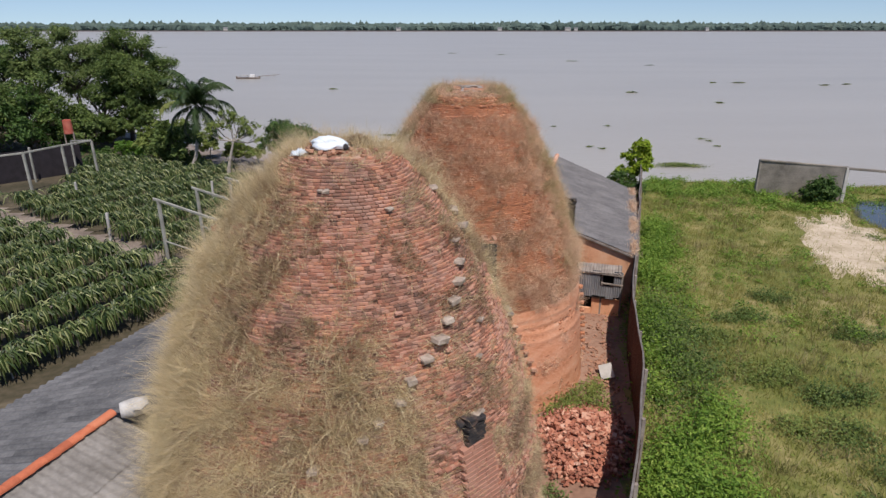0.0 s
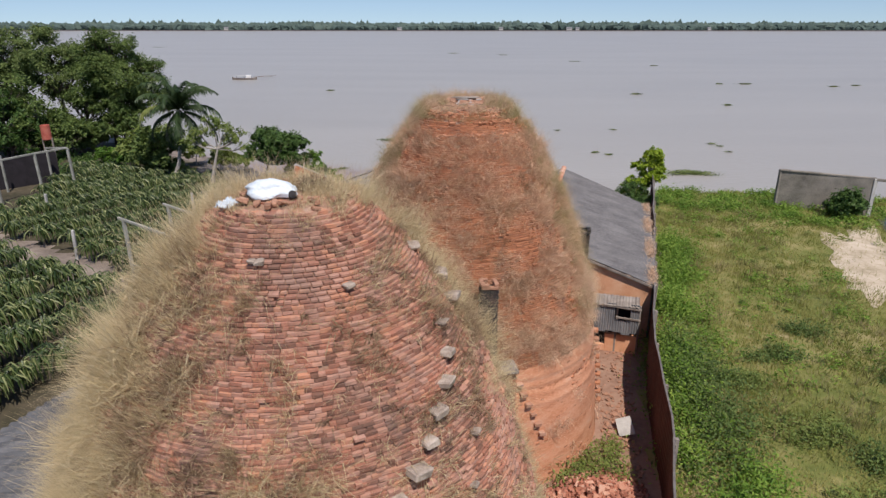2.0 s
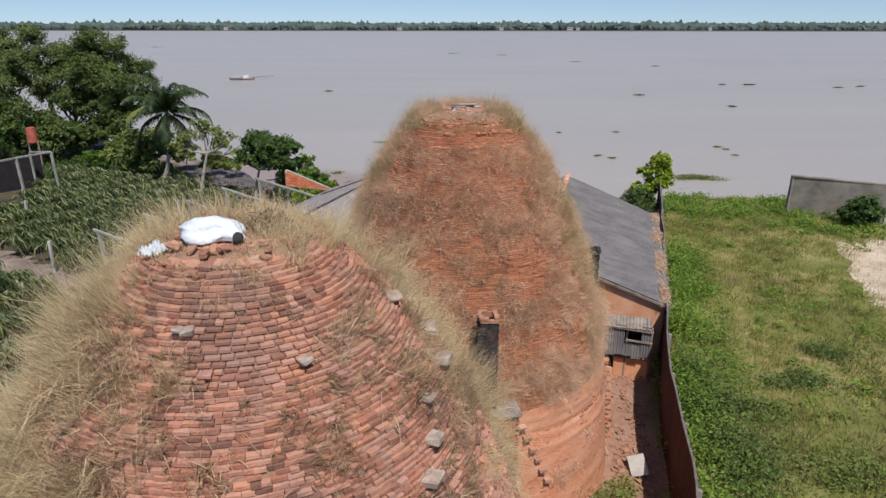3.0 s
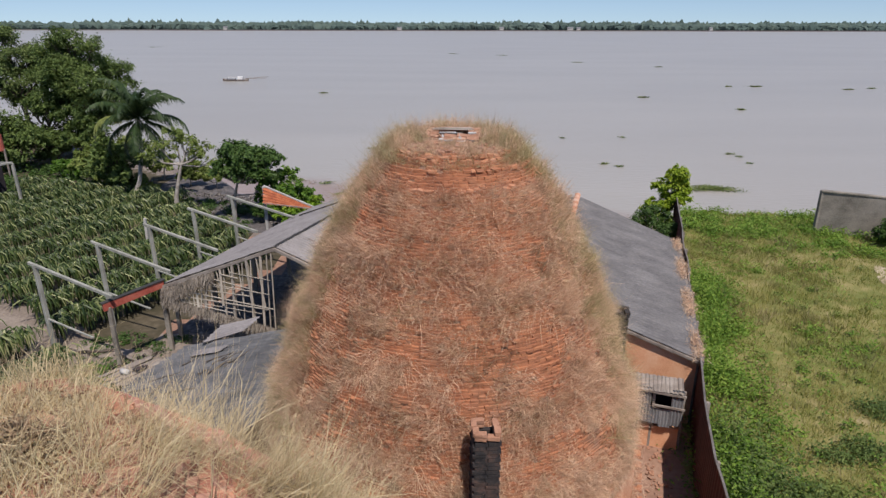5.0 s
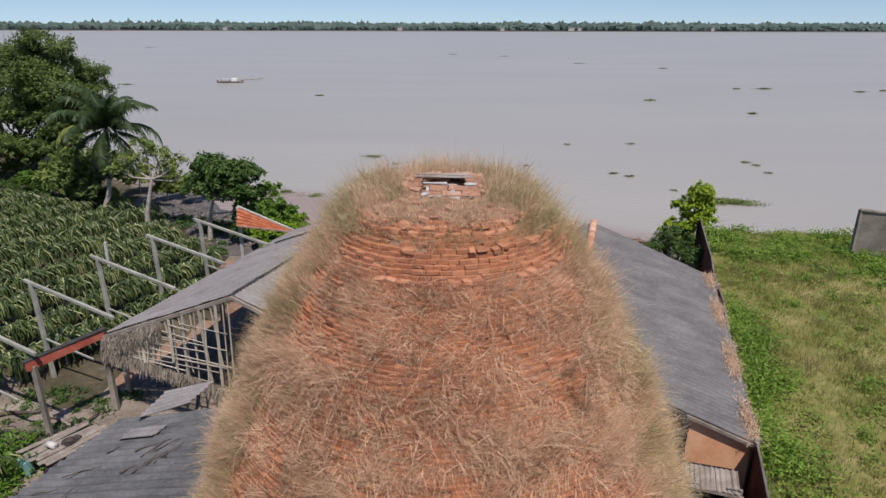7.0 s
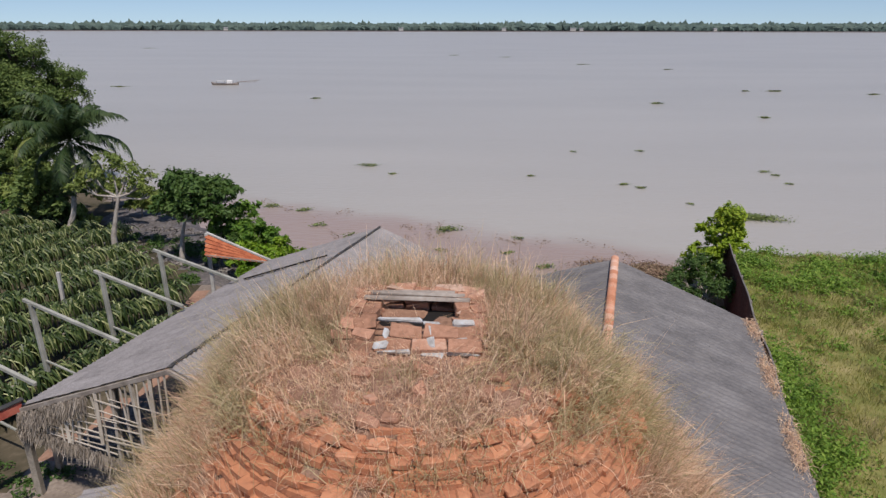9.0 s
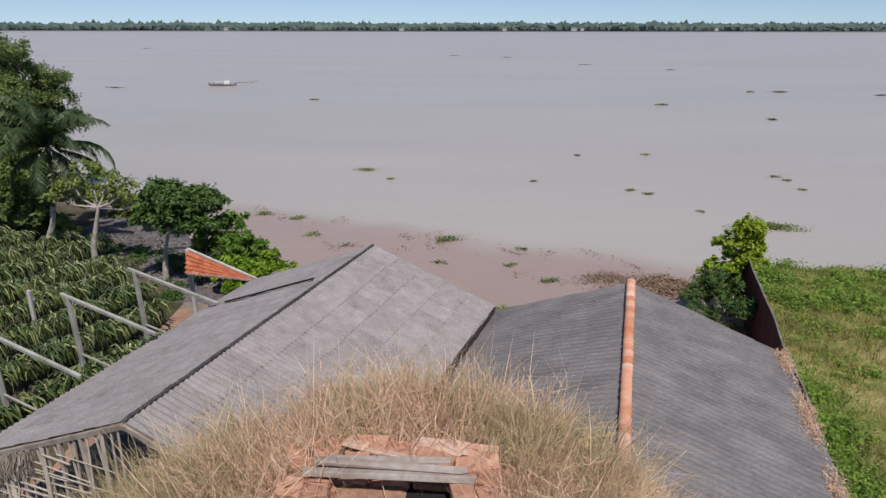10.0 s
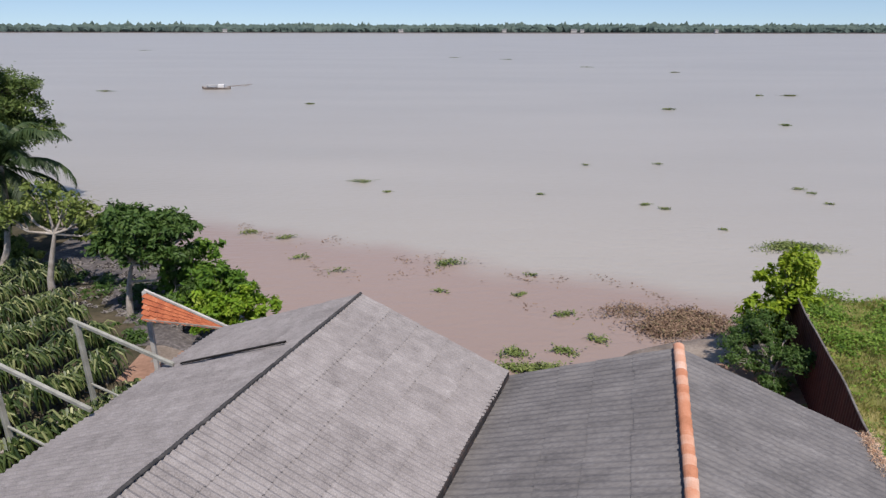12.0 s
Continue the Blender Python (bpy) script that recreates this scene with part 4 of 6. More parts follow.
def sheet_roof(parent, corners, cols, rows, mat, waves=4, amp=.04):
    """Corrugated sheets lapped in rows down a slope, each a piece of its own."""
    c = [np.array(p, dtype=float) for p in corners]
    nrm = np.cross(c[1] - c[0], c[2] - c[0]); nrm /= np.linalg.norm(nrm)
    if nrm[2] < 0:
        nrm = -nrm
    per = 7
    m = waves * per + 1
    seed = corners[0][0]
    for j in range(rows):
        for i in range(cols):
            u0, u1 = i / cols, (i + 1) / cols
            v0, v1 = j / rows, min((j + 1) / rows + .12 / rows, 1.03)
            slip = random.uniform(-.006, .006)
            V = []
            for layer in (0, 1):
                for k in range(m):
                    for q in range(3):
                        u = u0 + (u1 - u0) * k / (m - 1)
                        v = v0 + (v1 - v0) * q / 2 + (slip if q == 2 else 0)
                        wave = amp * math.cos(2 * math.pi * waves * cols * u)
                        V.append(lerp4(c, u, v) + nrm * (wave - layer * .008 + .024 * q / 2 + .035 * noise.noise((u * 5, v * 3, seed))))
            F = []
            for k in range(m - 1):
                for q in range(2):
                    a = k * 3 + q
                    F.append((a, a + 3, a + 4, a + 1))
                    a += m * 3
                    F.append((a, a + 1, a + 4, a + 3))
            put("roof_sheet", mesh_np("roof_sheet", V, F, mat, True), parent)


def ridge_tiles(parent, a, b, n, mat, r=.16, name="ridge_tile"):
    """Half-round tiles lapped along a ridge."""
    a, b = Vector(a), Vector(b)
    d = (b - a)
    L = d.length / n * 1.12
    V, F = [], []
    for layer, rad in ((0, 1.0), (1, .88)):
        for s in range(2):
            for k in range(9):
                t = math.pi * k / 8
                g = rad * r * (1.0 + .12 * s)
                V.append(((s - .5) * L, -math.cos(t) * g * 1.05, math.sin(t) * g * .8 - .04))
    for k in range(8):
        F += [(k, k + 9, k + 10, k + 1), (18 + k, 18 + k + 1, 18 + k + 10, 18 + k + 9)]
    for k in (0, 8):
        F += [(k, k + 18, k + 27, k + 9)]
    for k in range(8):
        F += [(k, k + 1, k + 19, k + 18), (9 + k, 27 + k, 28 + k, 10 + k)]
    me = mesh_np(name, V, F, mat, False)
    q = d.to_track_quat("X", "Z").to_matrix().to_4x4()
    for i in range(n):
        p = a + d * ((i + .5) / n)
        put(name, me, parent, m=Matrix.Translation(p + Vector((0, 0, random.uniform(0, .025)))) @ q @ pose(0, 0, 0, random.uniform(-5, 5), random.uniform(-2, 3), random.uniform(-2.5, 2.5)))


def world_thing(name, label, category, group="", kind=""):
    return thing(name, (0, 0, 0), label, category, group, kind)


# big shed with the light grey roof
RIDGE_DARK = surface("dark_ridge_cement", [(.02, .02, .021), (.045, .043, .043), (.085, .08, .078)], 3, 20, .9, .3, .01, per_object=.3)
LN, LF = np.array((-6.2, 35.7, 5.85)), np.array((-1.7, 47.96, 5.94))
LRN, LRF = np.array((-1.45, 33.9, 4.25)), np.array((3.12, 45.8, 4.25))
LLN, LLF = np.array((-12.0, 37.55, 3.35)), np.array((-7.6, 50.5, 3.35))
shed_l = world_thing("drying_shed", "long open drying shed with a pale grey corrugated roof", "shed")
sheet_roof(shed_l, (LN, LF, LRN, LRF), 14, 5, SHEET_L, 5, .03)
sheet_roof(shed_l, (LF, LN, LLF, LLN), 14, 5, SHEET_L, 5, .026)
ridge_tiles(shed_l, LN + (0, 0, .06), LF + (0, 0, .06), 74, RIDGE_DARK, .05, "ridge_cap")
bm = bmesh.new()
beam(bm, (-7.69, 46.73, 3.92), (-3.56, 44.86, 5.74), .09, .06)
part("patch_edge", bm, BLACK, shed_l)


def posts_and_gables():
    # eave beams, posts below the roof
    for a, b in ((LRN, LRF), (LLN, LLF), (LN, LF)):
        bm = bmesh.new(); beam(bm, a - (0, 0, .16), b - (0, 0, .16), .12, .16)
        part("purlin", bm, WOOD, shed_l)
    for e0, e1 in ((LRN, LRF), (LLN, LLF)):
        for k in range(5):
            p = e0 + (e1 - e0) * (k / 4)
            bm = bmesh.new(); beam(bm, (p[0], p[1], height(p[0], p[1]) - .2), (p[0], p[1], p[2] - .2), .2)
            part("post", bm, CONCRETE_DARK, shed_l)
    # near-black strip added for the shaded gap below the right eave
    bm = bmesh.new(); beam(bm, LRN + (.1, 0, -.16), LRF + (.1, 0, -.16), .12, .26, .02)
    part("fascia", bm, SOOT_BLACK, shed_l, "dark strip standing in for the shaded gap under the eave")
    # near gable: rafters, broken lattice of sticks and remains of thatch
    g0, g1, g2 = LLN - (0, 0, .1), LN - (0, 0, .1), LRN - (0, 0, .1)
    for a, b in ((g0, g1), (g1, g2)):
        bm = bmesh.new(); beam(bm, a, b, .1, .14)
        part("rafter", bm, WOOD, shed_l)
    for k in range(21):
        s = .18 + k * .039 + random.uniform(-.012, .012)
        top = g0 + (g1 - g0) * s
        bm = bmesh.new(); beam(bm, top - (0, 0, .05), (top[0] + random.uniform(-.3, .3), top[1] - .05 + random.uniform(-.12, .12), 2.75 - s * .7 + (random.uniform(0, 1.0) if k % 4 == 1 else 0)), .045 if k % 3 else .1, None, .005)
        part("lattice_stick", bm, STICK, shed_l)
    for k in range(11):
        z = 2.45 + k * .2 + random.uniform(-.05, .05)
        s0 = max(0.1, (z - 3.2) / 2.5 + .1)
        a = g0 + (g1 - g0) * s0; b = g0 + (g1 - g0) * random.uniform(.55, .98)
        bm = bmesh.new(); beam(bm, (a[0], a[1] - .06, z + random.uniform(-.06, .06)), (b[0], b[1] - .06, z - .1 + random.uniform(-.16, .16)), random.uniform(.025, .05), None, .005)
        part("lattice_stick", bm, STICK, shed_l)
    r_ = np.random.default_rng(5)
    n = 5200
    s = r_.uniform(0, 1, n) ** 1.3
    base = g0[None] + (g1 - g0)[None] * (s[:, None] * .95)
    upper = (r_.uniform(0, 1, n) < .6) & (s < .5)
    zz = np.where(upper, base[:, 2] - r_.uniform(0, .7, n) * (1 - s * 1.2), 2.75 - s * .75 + r_.uniform(-.12, .12, n))
    P = np.stack([base[:, 0], base[:, 1] - .12 + r_.normal(0, .04, n), zz], 1)
    up = np.stack([r_.normal(0, .25, n), r_.normal(-.15, .15, n), np.full(n, -1.)], 1)
    up /= np.linalg.norm(up, axis=1, keepdims=True)
    V, F = blades(P, up, r_.uniform(.2, .5, n), r_.uniform(.008, .02, n), r_.uniform(0, .3, n))
    tagged(put("thatch", mesh_np("thatch", V, F, THATCH), shed_l, "frayed grey palm thatch"), kind="stuff")
    # red painted eave board at the near left corner
    bm = bmesh.new(); beam(bm, (-13.55, 35.3, 3.25), (-11.95, 37.6, 3.4), .12, .34)
    part("eave_board", bm, RED_PAINT, shed_l, "faded red eave board")
    bm = bmesh.new(); beam(bm, (-13.6, 35.28, 3.45), (-11.9, 37.66, 3.6), .2, .06)
    part("eave_board", bm, RIDGE_DARK, shed_l, "dark top board")
    for x, y in ((-13.4, 35.5), (-11.95, 38.6)):
        bm = bmesh.new(); beam(bm, (x, y, -.2), (x, y, 3.2), .17)
        part("post", bm, CONCRETE_DARK, shed_l)


posts_and_gables()

# shed with the dark roof and terracotta ridge
RN, RF = np.array((4.88, 33.3, 4.75)), np.array((8.13, 44.7, 5.66))
RRN, RRF = np.array((10.3, 31.7, 2.85)), np.array((13.4, 43.4, 3.5))
RLN, RLF = np.array((-.42, 34.75, 3.55)), np.array((2.88, 46.1, 3.78))
shed_r = world_thing("storage_shed", "shed with a dark grey corrugated roof and terracotta ridge", "shed")
sheet_roof(shed_r, (RN, RF, RRN, RRF), 13, 5, SHEET_R, 4, .016)
sheet_roof(shed_r, (RF, RN, RLF, RLN), 13, 5, SHEET_R, 4, .016)
ridge_tiles(shed_r, RN + (0, 0, .1), RF + (0, 0, .1), 34, TILE, .14)


def shed_r_walls():
    # near gable wall of orange plastered brick, with thickness
    def slab(name, pts, thick, mat, label=""):
        bm = bmesh.new()
        d = (Vector(pts[1]) - Vector(pts[0])); nn = Vector((-d.y, d.x, 0)).normalized() * thick
        f = [bm.verts.new(p) for p in pts]; g = [bm.verts.new(Vector(p) + nn) for p in pts]
        bm.faces.new(f); bm.faces.new(g[::-1])
        for i in range(len(pts)):
            k = (i + 1) % len(pts)
            bm.faces.new((f[i], g[i], g[k], f[k]))
        bmesh.ops.recalc_face_normals(bm, faces=bm.faces)
        part(name, bm, mat, shed_r, label)
    dn = np.array((.27, .963, 0)) * .14
    a, b, c = RLN + dn, RN + dn, RRN + dn
    slab("gable_wall", [(a[0], a[1], -.3), (c[0] - .1, c[1], -.3), (c[0] - .1, c[1], c[2] - .12), (b[0], b[1], b[2] - .12), (a[0], a[1], a[2] - .12)], .2, PLASTER_ORANGE, "orange plastered gable wall")
    a, b, c = RLF - dn, RF - dn, RRF - dn
    slab("gable_wall", [(a[0], a[1], -1.5), (c[0] - .1, c[1], -1.5), (c[0] - .1, c[1], c[2] - .12), (b[0], b[1], b[2] - .12), (a[0], a[1], a[2] - .12)], .2, PLASTER_ORANGE, "orange plastered gable wall")
    for e0, e1 in ((RRN, RRF), (RLN, RLF)):
        bm = bmesh.new(); beam(bm, e0 - (0, 0, .14), e1 - (0, 0, .14), .1, .14)
        part("purlin", bm, WOOD, shed_r)
        for k in range(5):
            p = e0 + (e1 - e0) * (k / 4 * .94 + .03)
            bm = bmesh.new(); beam(bm, (p[0], p[1], -.9), (p[0], p[1], p[2] - .2), .2)
            part("post", bm, CONCRETE_DARK, shed_r)
    # rafter edge
    bm = bmesh.new(); beam(bm, RN - (0, 0, .08), RRN - (0, 0, .08), .08, .12)
    part("rafter", bm, WOOD, shed_r)


shed_r_walls()


def tin_annexe():
    """The little lean-to of old tin sheets in front of the orange gable."""
    t = thing("lean_to", (8.3, 30.9, 0), "small lean-to of old grey tin sheets on a brick base", "lean-to", rz=-AX)
    for x0, x1, z1 in ((-.35, 1.1, .95), (-1.1, -.35, .35)):
        bm = bmesh.new(); box(bm, (x1 - x0, .2, z1 + .3), Matrix.Translation(((x0 + x1) / 2, -.35, z1 / 2 - .15)), .02, .02)
        part("base_wall", bm, PLASTER_ORANGE, t, "orange brick base wall")
    for x in (-1.1, 1.1, .1):
        bm = bmesh.new(); beam(bm, (x, -.4, -.2), (x, -.45, 2.5), .09)
        part("post", bm, WOOD, t)
    for k in range(6):
        x = -1.12 + k * .36
        low = random.uniform(1.05, 1.25) - (.1 if k < 2 else 0)
        top = 2.55 + random.uniform(-.05, .05) - (.75 if k in (3, 4) else 0)
        V = []
        for i in range(13):
            for q in range(2):
                V.append((x + i * .033, -.6 + .018 * math.cos(i * 2.0) - .06 * (1 - q) + random.uniform(-.004, .004), low + (top - low) * q))
        F = [(i * 2, i * 2 + 2, i * 2 + 3, i * 2 + 1) for i in range(12)]
        put("tin_sheet", mesh_np("tin_sheet", V, F, TIN_GREY), t)
    for k in range(4):
        x = -1.2 + k * .55
        V = []
        for i in range(13):
            for q in range(2):
                V.append((x + i * .05, -.7 + .75 * q, 2.5 + .22 * q + .015 * math.cos(i * 2.0) + random.uniform(-.02, .02)))
        F = [(i * 2, i * 2 + 2, i * 2 + 3, i * 2 + 1) for i in range(12)]
        put("tin_sheet", mesh_np("tin_sheet", V, F, WOOD), t)
    for z, l in ((2.45, 2.5), (1.9, 1.1)):
        bm = bmesh.new(); box(bm, (l, .05, .09), Matrix.Translation((1.15 - l / 2, -.66, z)) @ Matrix.Rotation(.05, 4, "Y"), .01)
        part("board", bm, WOOD, t)
    # black block painted as the shade inside the lean-to
    bm = bmesh.new(); box(bm, (2.1, .8, 2.3), Matrix.Translation((0, .3, 1.15)))
    part("dark_inside", bm, BLACK, t)


tin_annexe()

# low old roof along the kilns' left flank
EA, EB = np.array((-17.5, 9.4, 2.5)), np.array((-9.3, 33.3, 2.5))
dd = (EB - EA) / np.linalg.norm(EB - EA)
nn_ = np.array((dd[1], -dd[0], 0))
shed_o = world_thing("kiln_shed", "low old shed with a dark weathered corrugated roof beside the kilns", "shed")
sheet_roof(shed_o, (EA + nn_ * 6.4 + (0, 0, 2.1), EB + nn_ * 6.4 + (0, 0, 2.1), EA, EB), 27, 4, SHEET_OLD, 3, .037)
RX = EA + nn_ * 6.4 + (0, 0, 2.1)
RIDGE_END = RX + dd * 7.7
sheet_roof(shed_o, (RIDGE_END, RX, RIDGE_END + nn_ * 4 - (0, 0, 1.2), RX + nn_ * 4 - (0, 0, 1.2)), 8, 3, SHEET_DIRTY, 4, .012)
UP = nn_ * 1.5 + np.array((0, 0, .49))
sheet_roof(shed_o, (RIDGE_END + UP, EB + nn_ * 6.4 + (0, 0, 2.1) + UP, RIDGE_END, EB + nn_ * 6.4 + (0, 0, 2.1)), 20, 1, SHEET_OLD, 3, .03)
ridge_tiles(shed_o, RX + (0, 0, .08), RIDGE_END + (0, 0, .08), 22, TILE_RED, .13)
# loose pale sheets slipped over its far end
sheet_roof(shed_o, [np.array(q) for q in ((-6.95, 32.95, 3.36), (-6.6, 34.2, 3.4), (-8.5, 32.8, 2.9), (-8.3, 34.4, 2.86))], 2, 1, SHEET_L, 3, .02)
sheet_roof(shed_o, [np.array(q) for q in ((-7.3, 31.2, 3.42), (-7.1, 31.75, 3.42), (-8.5, 31.6, 3.0), (-8.35, 32.1, 3.0))], 1, 1, SHEET_L, 2, .015)
for k in range(8):
    p = EA + (EB - EA) * (k / 7)
    bm = bmesh.new(); beam(bm, (p[0] + .2, p[1], -.3), (p[0] + .2, p[1], 2.4), .16)
    part("post", bm, CONCRETE_DARK, shed_o)

# ---------------------------------------------------------------- the tin fence along the yard
def fence_line():
    t = world_thing("tin_fence", "tall dark red corrugated tin fence with a grey capping", "fence")
    ys = list(np.arange(2, 56.1, 1.0))
    for i in range(len(ys) - 1):
        y0, y1 = ys[i], ys[i + 1]
        top0, top1 = [2.95 + .12 * noise.noise((y * .35, 0, 0)) for y in (y0, y1)]
        V = []
        m = 13
        for layer in (0, 1):
            for k in range(m):
                s = k / (m - 1)
                y = y0 + (y1 - y0) * s; x = wall_x(y) + .1 * noise.noise((y * .3, 2, 0)) + .025 * math.cos(k * 2.1) + layer * .015
                z1 = top0 + (top1 - top0) * s
                V += [(x, y, -.9 if y > 48 else -.25), (x + .04 * noise.noise((y, 5, 1)), y, z1)]
        F = []
        for k in range(m - 1):
            F += [(k * 2, k * 2 + 2, k * 2 + 3, k * 2 + 1), (m * 2 + k * 2, m * 2 + k * 2 + 1, m * 2 + k * 2 + 3, m * 2 + k * 2 + 2)]
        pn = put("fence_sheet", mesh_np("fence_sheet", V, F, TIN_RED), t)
        bm = bmesh.new()
        x0, x1 = [wall_x(y) + .1 * noise.noise((y * .3, 2, 0)) for y in (y0, y1)]
        beam(bm, (x0, y0, top0), (x1, y1, top1), .07, .05)
        part("capping", bm, TIN_EDGE, t)
    for y in ys[::3]:
        bm = bmesh.new(); x = wall_x(y) + .1
        beam(bm, (x, y, -.9 if y > 48 else -.3), (x, y, 2.85), .12)
        part("post", bm, WOOD, t)


fence_line()

# ---------------------------------------------------------------- courtyard between kiln and fence
def courtyard():
    t = world_thing("brick_rubble", "heap of broken orange bricks on the yard ground", "rubble")
    r_ = random.Random(4)
    cx, cy = 5.15, 19.6
    made = []
    for k in range(3):
        bm = bmesh.new(); box(bm, (.27 * (1 - .25 * k), .15, .1), bevel=.008, jitter=.022)
        me = bpy.data.meshes.new("brick_piece"); bm.to_mesh(me); bm.free(); me.materials.append(RUBBLE_ONE)
        made.append(me)
    for k in range(298):
        a, q = r_.uniform(0, 6.28), math.sqrt(r_.uniform(0, 1))
        u, v = q * math.cos(a), q * math.sin(a)
        x, y = cx + u * 1.9 + v * .35, cy + v * 2.3
        z = .68 * (1 - q ** 1.5) + r_.uniform(-.03, .07) + .03 + .08 * noise.noise((u * 4, v * 4, 0))
        put("brick_piece", made[k % 3], t, m=pose(x, y, z, r_.uniform(-35, 35), r_.uniform(-35, 35), r_.uniform(0, 180)) @ Matrix.Diagonal((r_.uniform(.5, 1.3), r_.uniform(.6, 1.5), r_.uniform(.4, .9), 1)))
    # smaller chips between them
    q = np.sqrt(rng.uniform(0, 1, 900)); a = rng.uniform(0, 6.28, 900)
    u, v = q * np.cos(a) * 1.08, q * np.sin(a) * 1.08
    P = np.stack([cx + u * 1.9 + v * .35, cy + v * 2.3, .66 * (1 - np.minimum(q, 1) ** 1.5) + rng.uniform(0, .1, 900)], 1)
    Vs = []
    for p in P:
        M = np.array(Euler(rng.uniform(-1, 1, 3) * (.8, .8, 3)).to_matrix())
        Vs.append((BOX * (rng.uniform(.06, .17), rng.uniform(.05, .1), rng.uniform(.04, .08)) + rng.normal(0, .008, (8, 3))) @ M.T + p)
    chips = put("brick_chips", mesh_np("brick_chips", np.concatenate(Vs), (BOXF[None] + np.arange(900)[:, None, None] * 8).reshape(-1, 4), RUBBLE), t)
    tagged(chips, kind="stuff")
    V = []; F = []
    n = 24
    for i in range(7):
        for k in range(n):
            a = 2 * math.pi * k / n; q = i / 6
            u, v = q * math.cos(a), q * math.sin(a)
            V.append((cx + u * 1.65 + v * .35, cy + v * 2.1, .68 * (1 - q ** 1.5) - .06 + .08 * noise.noise((u * 4, v * 4, 0))))
    for i in range(6):
        for k in range(n):
            F.append((i * n + k, i * n + (k + 1) % n, (i + 1) * n + (k + 1) % n, (i + 1) * n + k))
    put("rubble_core", mesh_np("rubble_core", V, F, RUBBLE, True), t)
    # crumbs of brick over the yard
    n = 380
    u, v = rng.uniform(0, 1, n), rng.uniform(0, 1, n)
    yy = 21.2 + 9.5 * u
    xx = np.array([5.9 + .1 * (q - 21) + (wall_x(q) - .5 - 5.9 - .1 * (q - 21)) * w for q, w in zip(yy, v)])
    Vs = []
    for x, y in zip(xx, yy):
        k = rng.uniform(.5, 1.0) ** 2
        M = np.array(Euler(rng.uniform(-1, 1, 3) * (.4, .4, 3)).to_matrix())
        Vs.append((BOX * (.2 * k, .13 * k, .09 * k) + rng.normal(0, .012 * k, (8, 3))) @ M.T + (x, y, height(x, y) + .02))
    crumbs = put("yard_litter", mesh_np("yard_litter", np.concatenate(Vs), (BOXF[None] + np.arange(n)[:, None, None] * 8).reshape(-1, 4), OLD_BRICK))
    tagged(crumbs, "crumbs of broken brick strewn over the yard", "litter", kind="stuff")
    s = thing("sheet_metal", (7.13, 24.2, .3), "pale sheet of metal leaning on the yard ground", "metal sheet", rz=-20)
    bm = bmesh.new(); box(bm, (.55, .85, .02), pose(0, 0, 0, 18, -16, 14), .004, .03)
    part("sheet", bm, CONCRETE, s)
    # brick pier below the kiln's chimney
    b = thing("brick_pier", (1.85, 20.95, 0), "square brick pier with a grey cap slab under the kiln chimney", "pier", rz=9)
    r_ = random.Random(6)
    for k in range(54):
        z = -.2 + k * .09
        bm = bmesh.new()
        for i in range(6):
            box(bm, (.195, .4, .082), Matrix.Translation((-.52 + i * .2 + (.05 if k % 2 else -.05), -.1 + r_.uniform(-.012, .012), z + .045)), 0, .005)
        box(bm, (1.2, .6, .084), Matrix.Translation((.0, .38, z + .045)))
        part("brick_course", bm, BRICK2, b)
    bm = bmesh.new(); box(bm, (1.35, 1.0, .1), Matrix.Translation((0, .1, 4.72)), .02, .03)
    part("cap_slab", bm, WOOD, b, "grey cap slab")


RUBBLE_ONE = surface("loose_broken_brick", [(.19, .07, .045), (.42, .165, .1), (.54, .3, .21), (.62, .42, .33)], 3, 30, .9, .4, .01, per_object=.6)
courtyard()

